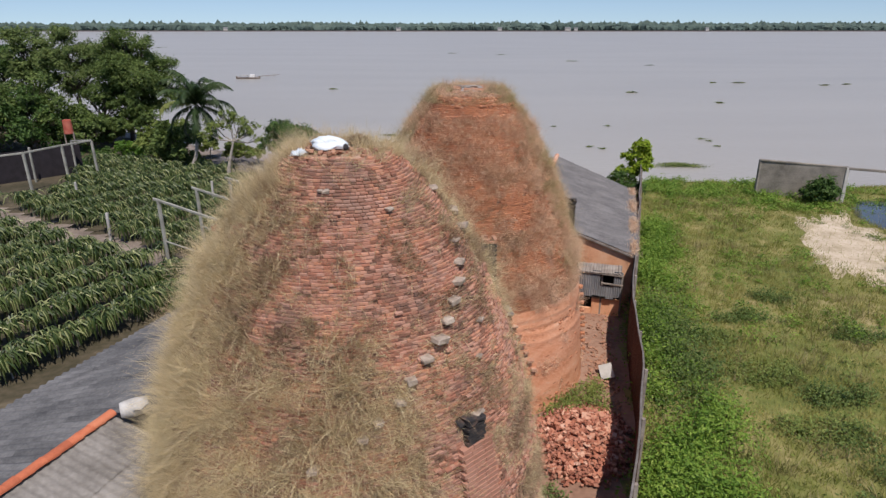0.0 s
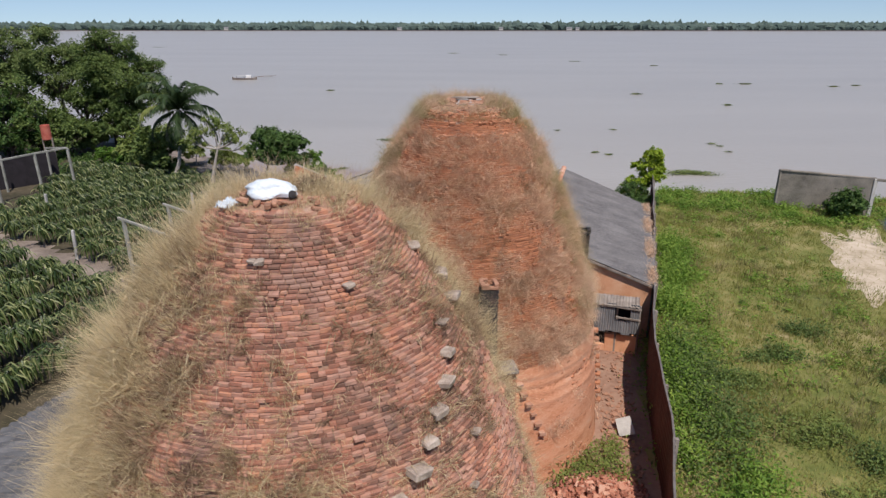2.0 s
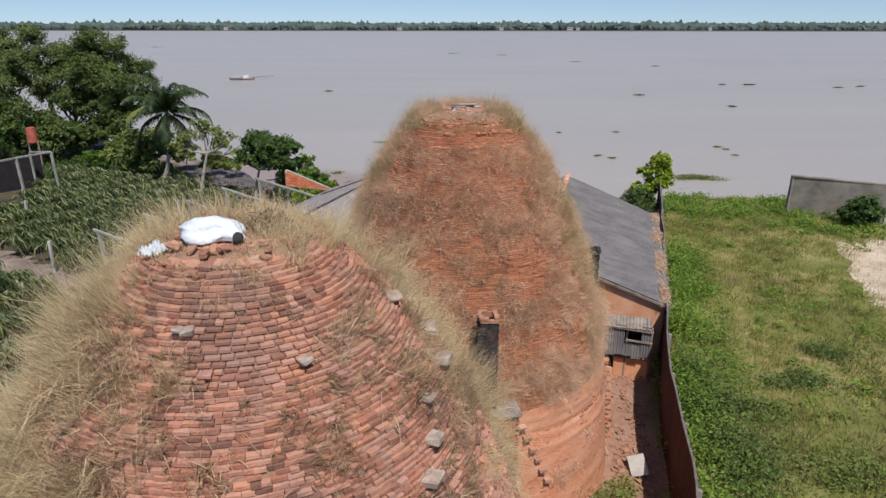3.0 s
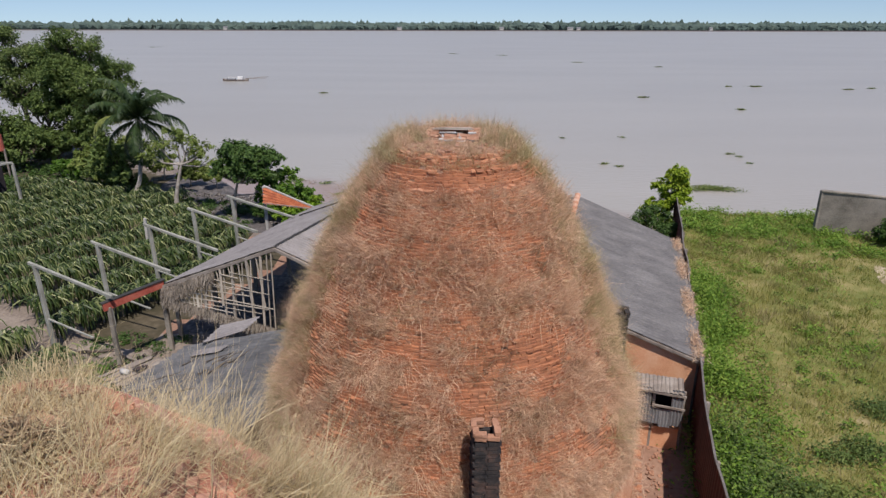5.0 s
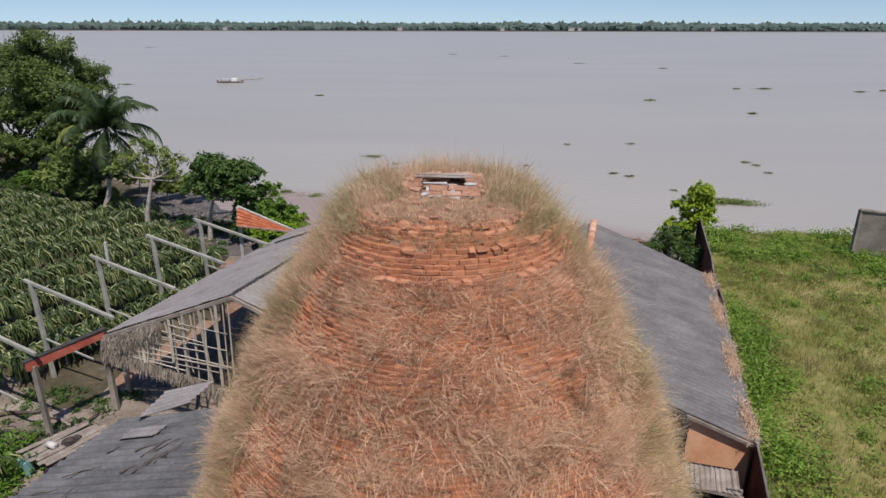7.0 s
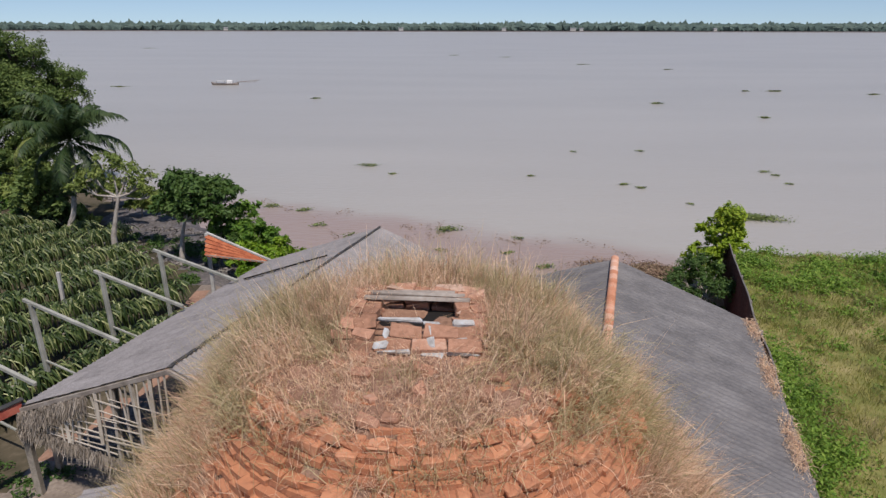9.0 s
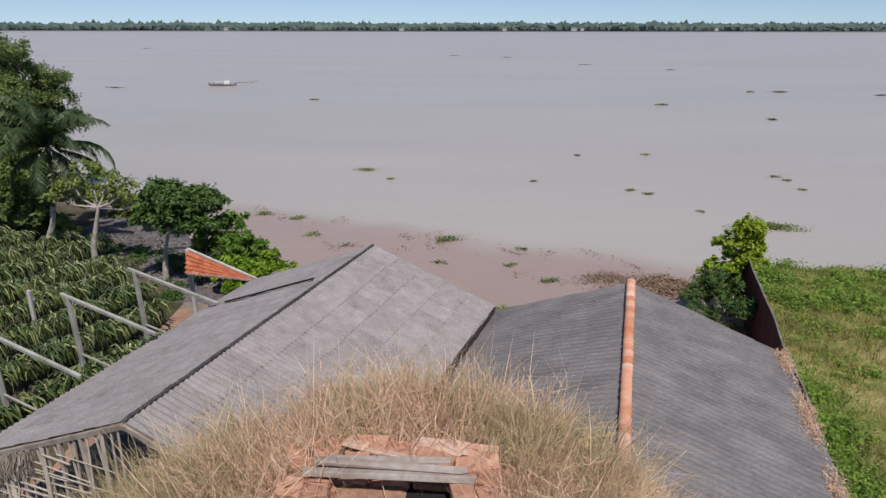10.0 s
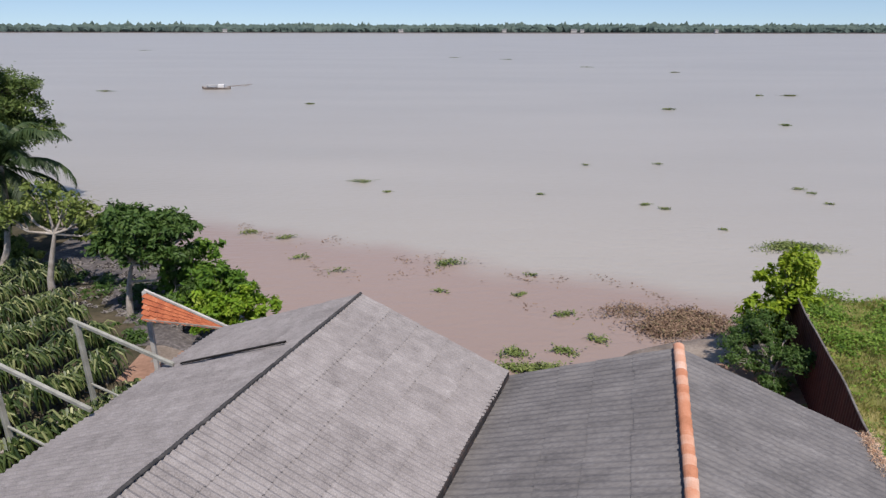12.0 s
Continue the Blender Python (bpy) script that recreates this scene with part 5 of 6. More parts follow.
# ---------------------------------------------------------------- old post-and-beam frames beside the shed
def frames_left():
    tops = ((-12.6, 48.9, 4.5), (-14.0, 46.2, 4.48), (-15.2, 43.2, 4.46), (-16.4, 40.2, 4.5), (-17.6, 37.2, 4.55))
    ends = [(x + 4.5, y - 1.85, z - .82) for x, y, z in tops]
    for p, e in zip(tops, ends):
        t = thing("concrete_frame", (p[0], p[1], 0), "bare pale concrete post with a sloping beam beside the shed", "post frame", "bare concrete frames")
        bm = bmesh.new(); beam(bm, (.45, -.18, -.3), (.35, -.14, p[2] - .05), .17, .17, .02)
        part("post", bm, FRAME_CONCRETE, t)
        bm = bmesh.new(); d = Vector(e) - Vector(p)
        beam(bm, Vector((0, 0, p[2])), Vector((0, 0, p[2])) + d, .12, .15, .02)
        part("beam", bm, FRAME_CONCRETE, t)
        bm = bmesh.new(); beam(bm, (.35, -.14, 1.9), (3.0, -1.25, 1.5), .07, .08, .01)
        part("rail", bm, FRAME_CONCRETE, t)
    # remnant of a tiled roof on two posts
    t = world_thing("tile_roof", "remnant of an orange tiled roof on concrete posts", "roof")
    a, b, c = Vector((-11.1, 51.7, 4.4)), Vector((-7.5, 51.0, 3.05)), Vector((-11.0, 51.0, 3.45))
    for i in range(12):
        for j in range(5):
            u, v = (i + .5) / 12, (j + .5) / 5
            p = a + (b - a) * u + (c - a) * v * (1 - u)
            bm = bmesh.new(); box(bm, (.34, .26 * (1 - u) + .06, .03), pose(*p, 38, 18, -8), .006, .006)
            part("roof_tile", bm, TILE_OLD, t)
    for q in (a, b):
        bm = bmesh.new(); beam(bm, (q.x, q.y, -.9), (q.x, q.y, q.z), .17)
        part("post", bm, CONCRETE, t)
    bm = bmesh.new(); beam(bm, a + Vector((0, 0, .05)), b + Vector((0, 0, .05)), .1, .1)
    part("beam", bm, CONCRETE, t)
    bm = bmesh.new(); beam(bm, c, b, .08, .1)
    part("beam", bm, WOOD, t)


frames_left()


OFFWHITE = surface("dirty_white_plastic", [(.3, .28, .26), (.46, .44, .42), (.58, .56, .54)], 3, 20, .6, .2, .01)


def small_pile():
    t = thing("plank_stack", (-12.3, 34.7, 0), "low stack of old planks under a grey sheet", "plank stack", rz=-35)
    for k in range(7):
        bm = bmesh.new(); box(bm, (.2, 2.4, .05), Matrix.Translation((-.68 + k * .235, random.uniform(-.2, .2), .62 + random.uniform(-.03, .03))) @ Matrix.Rotation(random.uniform(-.07, .07), 4, 'Z'), .01, .012)
        part("plank", bm, WOOD, t)
    for side in (-1.05, .95):
        for k in range(8):
            bm = bmesh.new(); box(bm, (.05, .13, .62), Matrix.Translation((side + random.uniform(-.03, .03), -1.1 + k * .3, .3)) @ Matrix.Rotation(random.uniform(-.12, .12), 4, 'X'), .008, .01)
            part("picket", bm, SOOT_BLACK, t, "dark wooden picket")
    for x in (-.5, .5):
        bm = bmesh.new(); box(bm, (.1, 2.0, .58), Matrix.Translation((x, 0, .3)), .01)
        part("trestle", bm, SOOT_BLACK, t)
    bm = bmesh.new(); box(bm, (.5, .3, .55), Matrix.Translation((-.3, -1.25, .28)), .03, .02)
    part("crate", bm, TEAL, t, "faded teal crate")
    V, F = tube([(-.2, -.5, .76), (-.19, -.5, .76), (.18, -.42, .76), (.19, -.42, .76)], [.02, .12, .12, .02], 12)
    put("bundle", mesh_np("bundle", [tuple(p) for p in V], F, OFFWHITE, True), t, "white roll")
    bm = bmesh.new(); bmesh.ops.create_icosphere(bm, subdivisions=3, radius=.2)
    for v in bm.verts:
        v.co = Vector((v.co.x * 1.1 + .2, v.co.y * 1.5 + .1, max(v.co.z, -.05) * .6 + .68)) + v.co * noise.noise(v.co * 8) * .5
    part("bundle", bm, SOOT_BLACK, t, "dark rag bundle")
    for x, y, l, a in ((-14.6, 35.4, 2.6, 40), (-13.6, 36.6, 1.9, -25), (-15.6, 37.2, 2.2, 10), (-12.9, 36.0, 2.4, 70), (-11.4, 35.6, 1.8, 20)):
        q = thing("log", (x, y, height(x, y) + .08), "dark old branch lying on the muddy ground", "log", "branches on the ground", rz=a)
        v_, f_ = tube([Vector((-l / 2, 0, 0)), Vector((-l / 5, .1, .03)), Vector((l / 5, -.06, .04)), Vector((l / 2, .05, .1))], [.08, .075, .06, .04], 7)
        put("stem", mesh_np("stem", [tuple(z) for z in v_], f_, BARK_DARK if l > 2 else WOOD, True), q)
    d = thing("barrel", (-8.3, 14.6, 4.6), "white plastic barrel lying against the shed roof", "barrel", rz=30)
    V, F = tube([(-.36, 0, .27), (-.35, 0, .27), (-.22, 0, .27), (0, 0, .27), (.22, 0, .27), (.35, 0, .27), (.36, 0, .27)], [.02, .2, .23, .25, .23, .2, .02], 16)
    put("barrel_body", mesh_np("barrel_body", [tuple(p) for p in V], F, OFFWHITE, True), d)


small_pile()


def roof_litter():
    """Dead vines along the dark roof's eave by the fence, and sticks lying on the old roof."""
    r_ = np.random.default_rng(77)
    n = 6000
    s = r_.uniform(0, 1, n)
    s = s[(np.sin(s * 21) + r_.normal(0, .5, n)) > -.2]
    n = len(s)
    P = RRN[None] + (RRF - RRN)[None] * s[:, None] + np.stack([r_.normal(-.1, .14, n), r_.normal(0, .1, n), r_.uniform(-.05, .22, n)], 1)
    up = r_.normal(0, .6, (n, 3)) + (0, 0, .5)
    up /= np.linalg.norm(up, axis=1, keepdims=True)
    V, F = blades(P, up, r_.uniform(.1, .35, n), r_.uniform(.004, .012, n), r_.uniform(.2, 1, n))
    tagged(put("dead_vine", mesh_np("dead_vine", V, F, DRYGRASS2)), "dry tan dead vines hanging along the roof eave", "vine", kind="stuff")
    for k in range(16):
        u = r_.uniform(.8, .93); v = r_.uniform(.35, .85)
        p = lerp4((EA + nn_ * 6.4 + (0, 0, 2.1), EB + nn_ * 6.4 + (0, 0, 2.1), EA, EB), u, v) + (0, 0, .06)
        a = r_.uniform(-.5, 1.2)
        t = thing("dry_branch", tuple(p), "dry dark branch lying on the old shed roof", "branch", "branches on the roof")
        L = r_.uniform(.4, 1.3)
        pts = [Vector((math.cos(a) * L * (i / 4 - .5), math.sin(a) * L * (i / 4 - .5) + r_.normal(0, .03), -.31 * math.cos(a) * -1 * L * (i / 4 - .5) * 1.05 + .02)) for i in range(5)]
        v_, f_ = tube(pts, [.022, .02, .018, .014, .008], 5)
        put("stick", mesh_np("stick", [tuple(q) for q in v_], f_, BARK_DARK, True), t)


roof_litter()

# ---------------------------------------------------------------- trees and shrubs
def limb_tree(name, at, label, trunk_pts, r0, blobs, n_leaf, leaf, mat, bark, lean_limbs=True, group="trees on the bank"):
    """A tree: tapered trunk and limbs to each clump, and a crown of many single leaves with gaps."""
    t = thing(name, (at[0], at[1], height(*at)), label, "tree", group)
    pts = [Vector(p) for p in trunk_pts]
    rad = [r0 * (1 - .6 * i / (len(pts) - 1)) for i in range(len(pts))]
    bars = [tube([pts[0] - Vector((0, 0, .4)), *pts], [r0 * 1.35, *rad], 8)]
    Ps, Ns = [], []
    for (bx, by, bz, br, bh) in blobs:
        c = Vector((bx, by, bz))
        k = min(range(len(pts)), key=lambda i: (pts[i] - (c - Vector((0, 0, bh)))).length if pts[i].z < c.z else 99)
        s = pts[max(k, 1)]
        mid = (s + c) / 2 + Vector((random.uniform(-.2, .2), random.uniform(-.2, .2), -.1 * (c - s).length))
        if lean_limbs:
            bars.append(tube([s, mid, c - Vector((0, 0, bh * .2))], [r0 * .42, r0 * .28, r0 * .1], 6))
            for q in range(3):
                e = c + Vector((random.uniform(-br, br), random.uniform(-br, br), random.uniform(-.2, .8) * bh)) * .7
                bars.append(tube([mid, (mid + e) / 2 + Vector((0, 0, .1)), e], [r0 * .2, r0 * .12, r0 * .04], 5))
        m = int(n_leaf * br * br / sum(b[3] ** 2 for b in blobs))
        # twig clusters inside the clump
        ncl = max(8, m // 26)
        d = rng.normal(0, 1, (ncl, 3)); d /= np.linalg.norm(d, axis=1, keepdims=True)
        d[:, 2] = np.where(d[:, 2] < -.5, -d[:, 2] * .6, d[:, 2])
        cc = d * (rng.uniform(.45, 1.05, (ncl, 1))) * (br, br, bh) + (bx, by, bz)
        cr = rng.uniform(.16, .34, ncl) * br
        w = rng.integers(0, ncl, m)
        off = rng.normal(0, 1, (m, 3)) * cr[w][:, None] * .55
        P = cc[w] + off
        N = d[w] * .6 + rng.normal(0, .5, (m, 3)) + (0, 0, .55)
        Ps.append(P); Ns.append(N / np.linalg.norm(N, axis=1, keepdims=True))
    V, F = join_vf(bars)
    put("trunk", mesh_np("trunk", V, F, bark, True), t)
    put("crown", leaves(np.concatenate(Ps), np.concatenate(Ns), leaf, "crown", mat), t)
    return t


def feathery(seed, n, center, radii, size, low=-.75):
    """Many small clumps spread through an uneven crown, open below."""
    r_ = random.Random(seed)
    out = []
    while len(out) < n:
        d = Vector((r_.gauss(0, 1), r_.gauss(0, 1), r_.gauss(0, 1))).normalized() * r_.uniform(.45, 1.0)
        if d.z < low or (d.z < -.3 and r_.random() < .5):
            continue
        q = 1 + .28 * noise.noise((d.x * 2.2 + seed, d.y * 2.2, d.z * 2.2))
        k = size * r_.uniform(.7, 1.25)
        out.append((center[0] + d.x * radii[0] * q, center[1] + d.y * radii[1] * q, center[2] + d.z * radii[2] * q, k, k * r_.uniform(.6, .85)))
    return out


# the large feathery trees at the back of the field
limb_tree("large_tree", (-40.9, 83.5), "tall broad tree with fine dark green foliage", [(0, 0, 0), (.1, 0, 2.2), (.5, .2, 4.2), (1.2, .3, 6.5), (1.6, .3, 9)], .3,
          feathery(3, 56, (1.5, 0, 8.6), (5.5, 4.2, 5.4), 1.55, -.85), 54000, .15, LEAF_DARK, BARK_DARK)
limb_tree("large_tree", (-49.8, 88.5), "tall slender tree with fine light green foliage", [(0, 0, 0), (.2, 0, 3), (0, 0, 6), (-.2, 0, 9)], .26,
          feathery(5, 30, (.3, 0, 9.0), (3.8, 3.0, 5.0), 1.45, -.9), 30000, .15, LEAF_GREY, BARK_DARK)
limb_tree("large_tree", (-55.6, 89.5), "tall slender tree with fine light green foliage", [(0, 0, 0), (-.2, 0, 3), (-.3, 0, 6), (-.4, 0, 9)], .26,
          feathery(8, 26, (-.4, 0, 9.2), (3.2, 2.8, 4.8), 1.4, -.9), 20000, .16, LEAF_GREY, BARK_DARK)
limb_tree("large_tree", (-63, 92), "tall broad tree with fine green foliage", [(0, 0, 0), (.2, 0, 3), (0, 0, 6), (-.4, 0, 9)], .36,
          feathery(11, 30, (0, 0, 8.0), (5.6, 4.0, 4.8), 2.0, -.9), 14000, .25, LEAF_MID, BARK_DARK)
for x, y, s, mt in ((-45.6, 75.5, 1.3, LEAF_DARK), (-49.8, 76, 1.8, LEAF_DARK), (-43.8, 76, 1.0, LEAF_DARK), (-47.2, 73, 1.4, LEAF_MID), (-52.5, 73, 1.65, LEAF_DARK), (-57, 73.5, 1.8, LEAF_MID), (-38.4, 80.5, 1.0, LEAF_DARK), (-43, 81.5, 1.35, LEAF_DARK), (-54.6, 75.5, 1.7, LEAF_DARK), (-60, 79, 1.9, LEAF_MID), (-66, 84, 2.0, LEAF_MID), (-72, 90, 2.2, LEAF_MID), (-41.5, 79.5, .7, LEAF_DARK), (-28.0, 66.4, .95, LEAF_DARK), (-30.3, 68.6, .85, LEAF_OLIVE)):
    limb_tree("bushy_tree", (x, y), "low dense green tree behind the orchard", [(0, 0, 0), (.1, 0, 1.2 * s), (0, .1, 2.4 * s)], .16 * s,
              feathery(int(-x), 24, (0, 0, 2.6 * s), (3.1 * s, 2.0 * s, 2.5 * s), 1.1 * s, -.95), 6500, .2, mt, BARK_DARK)
# mango by the water
limb_tree("mango_tree", (-15.6, 58.5), "round dark green mango tree with pale limbs on the river bank", [(0, 0, 0), (.1, 0, 1.0), (.2, .1, 1.9), (.5, .1, 2.9)], .2,
          feathery(4, 34, (1.4, .1, 4.4), (2.25, 1.9, 1.75), .8) + [(2.9, 0, 2.8, .6, .5), (3.3, .2, 3.5, .6, .5)], 13000, .16, LEAF_MID, BARK)
# thin tree with bare pale limbs
limb_tree("sparse_tree", (-20.9, 60.5), "thin pale-limbed tree with sparse yellowish leaves", [(0, 0, 0), (.1, 0, 1.3), (.45, 0, 2.6), (.8, .1, 3.9)], .22,
          [(1.4, .4, 5.6, 1.3, .7), (-.6, .3, 5.3, 1.2, .7), (-1.5, 0, 4.7, .9, .5), (2.7, .2, 4.9, 1.0, .6), (.5, .4, 6.3, 1.1, .5), (3.3, .6, 4.0, .8, .5), (1.7, 1.2, 4.6, 1.0, .6)], 1800, .15, LEAF_OLIVE, BARK)
# bright shrubs
for x, y, s, mt in ((-12.0, 59.2, 1.55, LEAF_WARM), (-9.3, 57.6, 1.3, LEAF_BRIGHT), (-10.6, 57.0, 1.0, LEAF_BRIGHT), (-13.2, 58.4, 1.1, LEAF_MID), (-10.7, 58.6, 1.45, LEAF_WARM), (-25.5, 65.5, .9, LEAF_OLIVE), (-23.2, 69.5, 1.0, LEAF_OLIVE), (-20.4, 68.6, .85, LEAF_OLIVE), (-26.5, 71.5, 1.2, LEAF_OLIVE), (-33, 70, .8, LEAF_WARM), (-36, 71.5, .9, LEAF_WARM)):
    limb_tree("shrub", (x, y), "dense bright green leafy shrub on the bank", [(0, 0, 0), (0, .1, .6 * s), (.1, 0, 1.2 * s)], .07,
              feathery(int(-x * 3), 12, (0, 0, 1.35 * s), (1.35 * s, 1.1 * s, 1.0 * s), .52 * s), 3400, .165, mt, BARK, group="shrubs on the bank")
# by the fence end
limb_tree("small_tree", (16.9, 55.3), "small bright yellow-green tree at the end of the fence", [(0, 0, 0), (.1, 0, 1.2), (.2, .1, 2.4), (.35, .1, 3.4)], .1,
          feathery(6, 24, (.35, .1, 3.5), (1.35, 1.2, 1.75), .62, -1) + [(-1.1, .1, 2.6, .7, .6), (-1.0, 0, 1.9, .8, .7), (-.3, 0, 1.3, .9, .7)], 8000, .14, LEAF_LIME, BARK)
limb_tree("shrub", (15.4, 51.9), "feathery dark green shrub beside the fence", [(0, 0, 0), (0, .1, .8), (.1, 0, 1.6)], .08,
          feathery(7, 26, (-.1, .6, 1.25), (1.6, 2.3, 1.35), .62, -1), 13000, .075, LEAF_MID, BARK, group="shrubs on the bank")


def palm():
    t = thing("coconut_palm", (-24.9, 63.6, height(-24.9, 63.6)), "coconut palm with a leaning pale trunk and ragged fronds", "palm tree")
    pts = [(-.9, -.6, -.3), (-.6, -.5, .5), (0, -.3, 2), (.4, 0, 4.6), (.5, .1, 7.0)]
    V, F = tube(pts, [.28, .22, .17, .15, .14], 9)
    put("trunk", mesh_np("trunk", [tuple(p) for p in V], F, BARK, True), t)
    r_ = random.Random(9)
    for k in range(32):
        a = k * 2.4 + r_.uniform(-.25, .25)
        el = (1.4, 1.15, .85, .45, -.1, -.7)[k % 6] + r_.uniform(-.16, .16)
        L = r_.uniform(3.6, 5.4)
        pale = k in (22, 28)
        if pale:
            a, el, L = 3.3 + .3 * (k == 28), .35, 5.2
        curl = r_.uniform(1.2, 2.3)
        rach, Vs, Fs = [], [], []
        for i in range(9):
            s = i / 8
            e = el - s * s * curl
            rach.append(Vector((0, 0, 0)) if i == 0 else rach[-1] + Vector((math.cos(a) * math.cos(e) + .1 * s, math.sin(a) * math.cos(e), math.sin(e))) * (L / 8))
        side = Vector((-math.sin(a), math.cos(a), 0))
        for i in range(70):
            s = .1 + .88 * i / 70
            q = s * 8; j = min(int(q), 7)
            p = rach[j].lerp(rach[j + 1], q - j)
            d = (rach[j + 1] - rach[j]).normalized()
            for sg in (-1, 1):
                ll = .95 * math.sin(math.pi * min(1, s * .8 + .15)) * r_.uniform(.7, 1.1)
                tip = p + side * sg * ll * .75 + d * ll * .35 + Vector((0, 0, -ll * r_.uniform(.3, 1.1)))
                o = len(Vs)
                Vs += [p - d * .05, p + d * .05, tip]
                Fs.append((o, o + 1, o + 2))
        tv, tf = tube(rach, [.035 * (1 - .8 * i / 8) for i in range(9)], 5)
        o = len(Vs)
        Vs += tv
        Fs += [(o + f[0], o + f[1], o + f[2]) for f in tf] + [(o + f[0], o + f[2], o + f[3]) for f in tf]
        put("frond", mesh_np("frond", [tuple(v) for v in Vs], Fs, PALM_PALE if pale else PALMLEAF), t, m=pose(.5, .1, 7.0))


palm()

# ---------------------------------------------------------------- the dragon fruit orchard
def dragon_plant_mesh(seed):
    """Drooping three-edged stems hung over a post: a narrow skirt along the row."""
    r_ = np.random.default_rng(seed)
    Vs, Fs = [], []
    for k in range(74):
        sg = 1 if k % 2 else -1
        inner = k > 61
        a = sg * math.pi / 2 + r_.normal(0, .3 if inner else .6)
        R = r_.uniform(.1, .25) if inner else r_.uniform(.4, .92)
        top = r_.uniform(.9, 1.2) if inner else r_.uniform(.95, 1.3)
        low = top - (r_.uniform(.6, 1.0) if inner else r_.uniform(.25, .6))
        o0 = np.array((r_.uniform(-.5, .5), r_.uniform(-.08, .08), 0))
        d = np.array((math.cos(a), math.sin(a), 0))
        pts = [o0 + (0, 0, top - .2), o0 + d * R * .5 + (0, 0, top + .1), o0 + d * R * .88 + (0, 0, top - .08), o0 + d * R * 1.05 + (0, 0, low)]
        w = r_.uniform(.05, .08) if inner else r_.uniform(.024, .042)
        sd = np.array((-d[1], d[0], 0)) * w
        o = len(Vs)
        for i, p in enumerate(pts):
            f = 1 if i < 3 else .35
            Vs += [p - sd * f, p + sd * f, p + d * w * .9 * f + (0, 0, w * .9 * f)]
        for i in range(3):
            b = o + i * 3
            Fs += [(b, b + 3, b + 5, b + 2), (b + 2, b + 5, b + 4, b + 1)]
    return mesh_np("foliage", Vs, Fs, CACTUS)


def orchard():
    bm = bmesh.new(); box(bm, (.11, .11, 1.25), Matrix.Translation((0, 0, .5)), .01)
    post = bpy.data.meshes.new("post"); bm.to_mesh(post); bm.free(); post.materials.append(CONCRETE_DARK)
    plants = []
    for s in range(4):
        t = thing("dragon_fruit_plant", (-30, 45, 0), "dragon fruit plant with drooping green stems on a concrete post", "dragon fruit plant", "rows of dragon fruit plants")
        put("post", post, t)
        put("foliage", dragon_plant_mesh(s + 20), t)
        plants.append(t)
    d = Vector((.5, .866, 0)); nrm = Vector((.866, -.5, 0))
    o = Vector((-23.4, 34.67, 0))
    k = 0
    first = list(plants)
    for row in range(-14, 8):
        for i in range(-30, 46):
            p = o + nrm * row * 3.0 + d * (i * 1.0 + .3 * (row % 2)) + Vector((random.uniform(-.15, .15), random.uniform(-.15, .15), 0))
            sh = float(np.interp(p.x, SHORE_X, SHORE_Y))
            edge = np.interp(p.y, [15, 33, 36, 50, 58, 90], [-17.5, -11.5, -14.8, -9.5, -17.5, -28])
            if p.x > edge - 1.0 - (3.0 if p.y < 26 else 0) or p.x < -.74 * p.y - 3 or p.y > min(70, sh - 8) or p.y > 62 - (p.x + 20) * .33 or p.y < 17:
                continue
            if (STRIP0 < p.x * .5 + p.y * .866 < STRIP1 and random.random() < .93) or (p.x < -34 and p.y > 52 and (p.x + 35.5) < -(62 - p.y) * -.35 - .6):
                continue
            m = pose(p.x, p.y, height(p.x, p.y), random.uniform(-4, 4), random.uniform(-4, 4), math.degrees(math.atan2(d.y, d.x)) + (180 if random.random() < .5 else 0) + random.uniform(-5, 5)) @ Matrix.Scale(random.uniform(.92, 1.15), 4)
            if first:
                first.pop(0).matrix_basis = m
            else:
                c = copy_thing(plants[k % 4], m)
                c.matrix_basis = m
            k += 1
    return k


N_PLANTS = orchard()


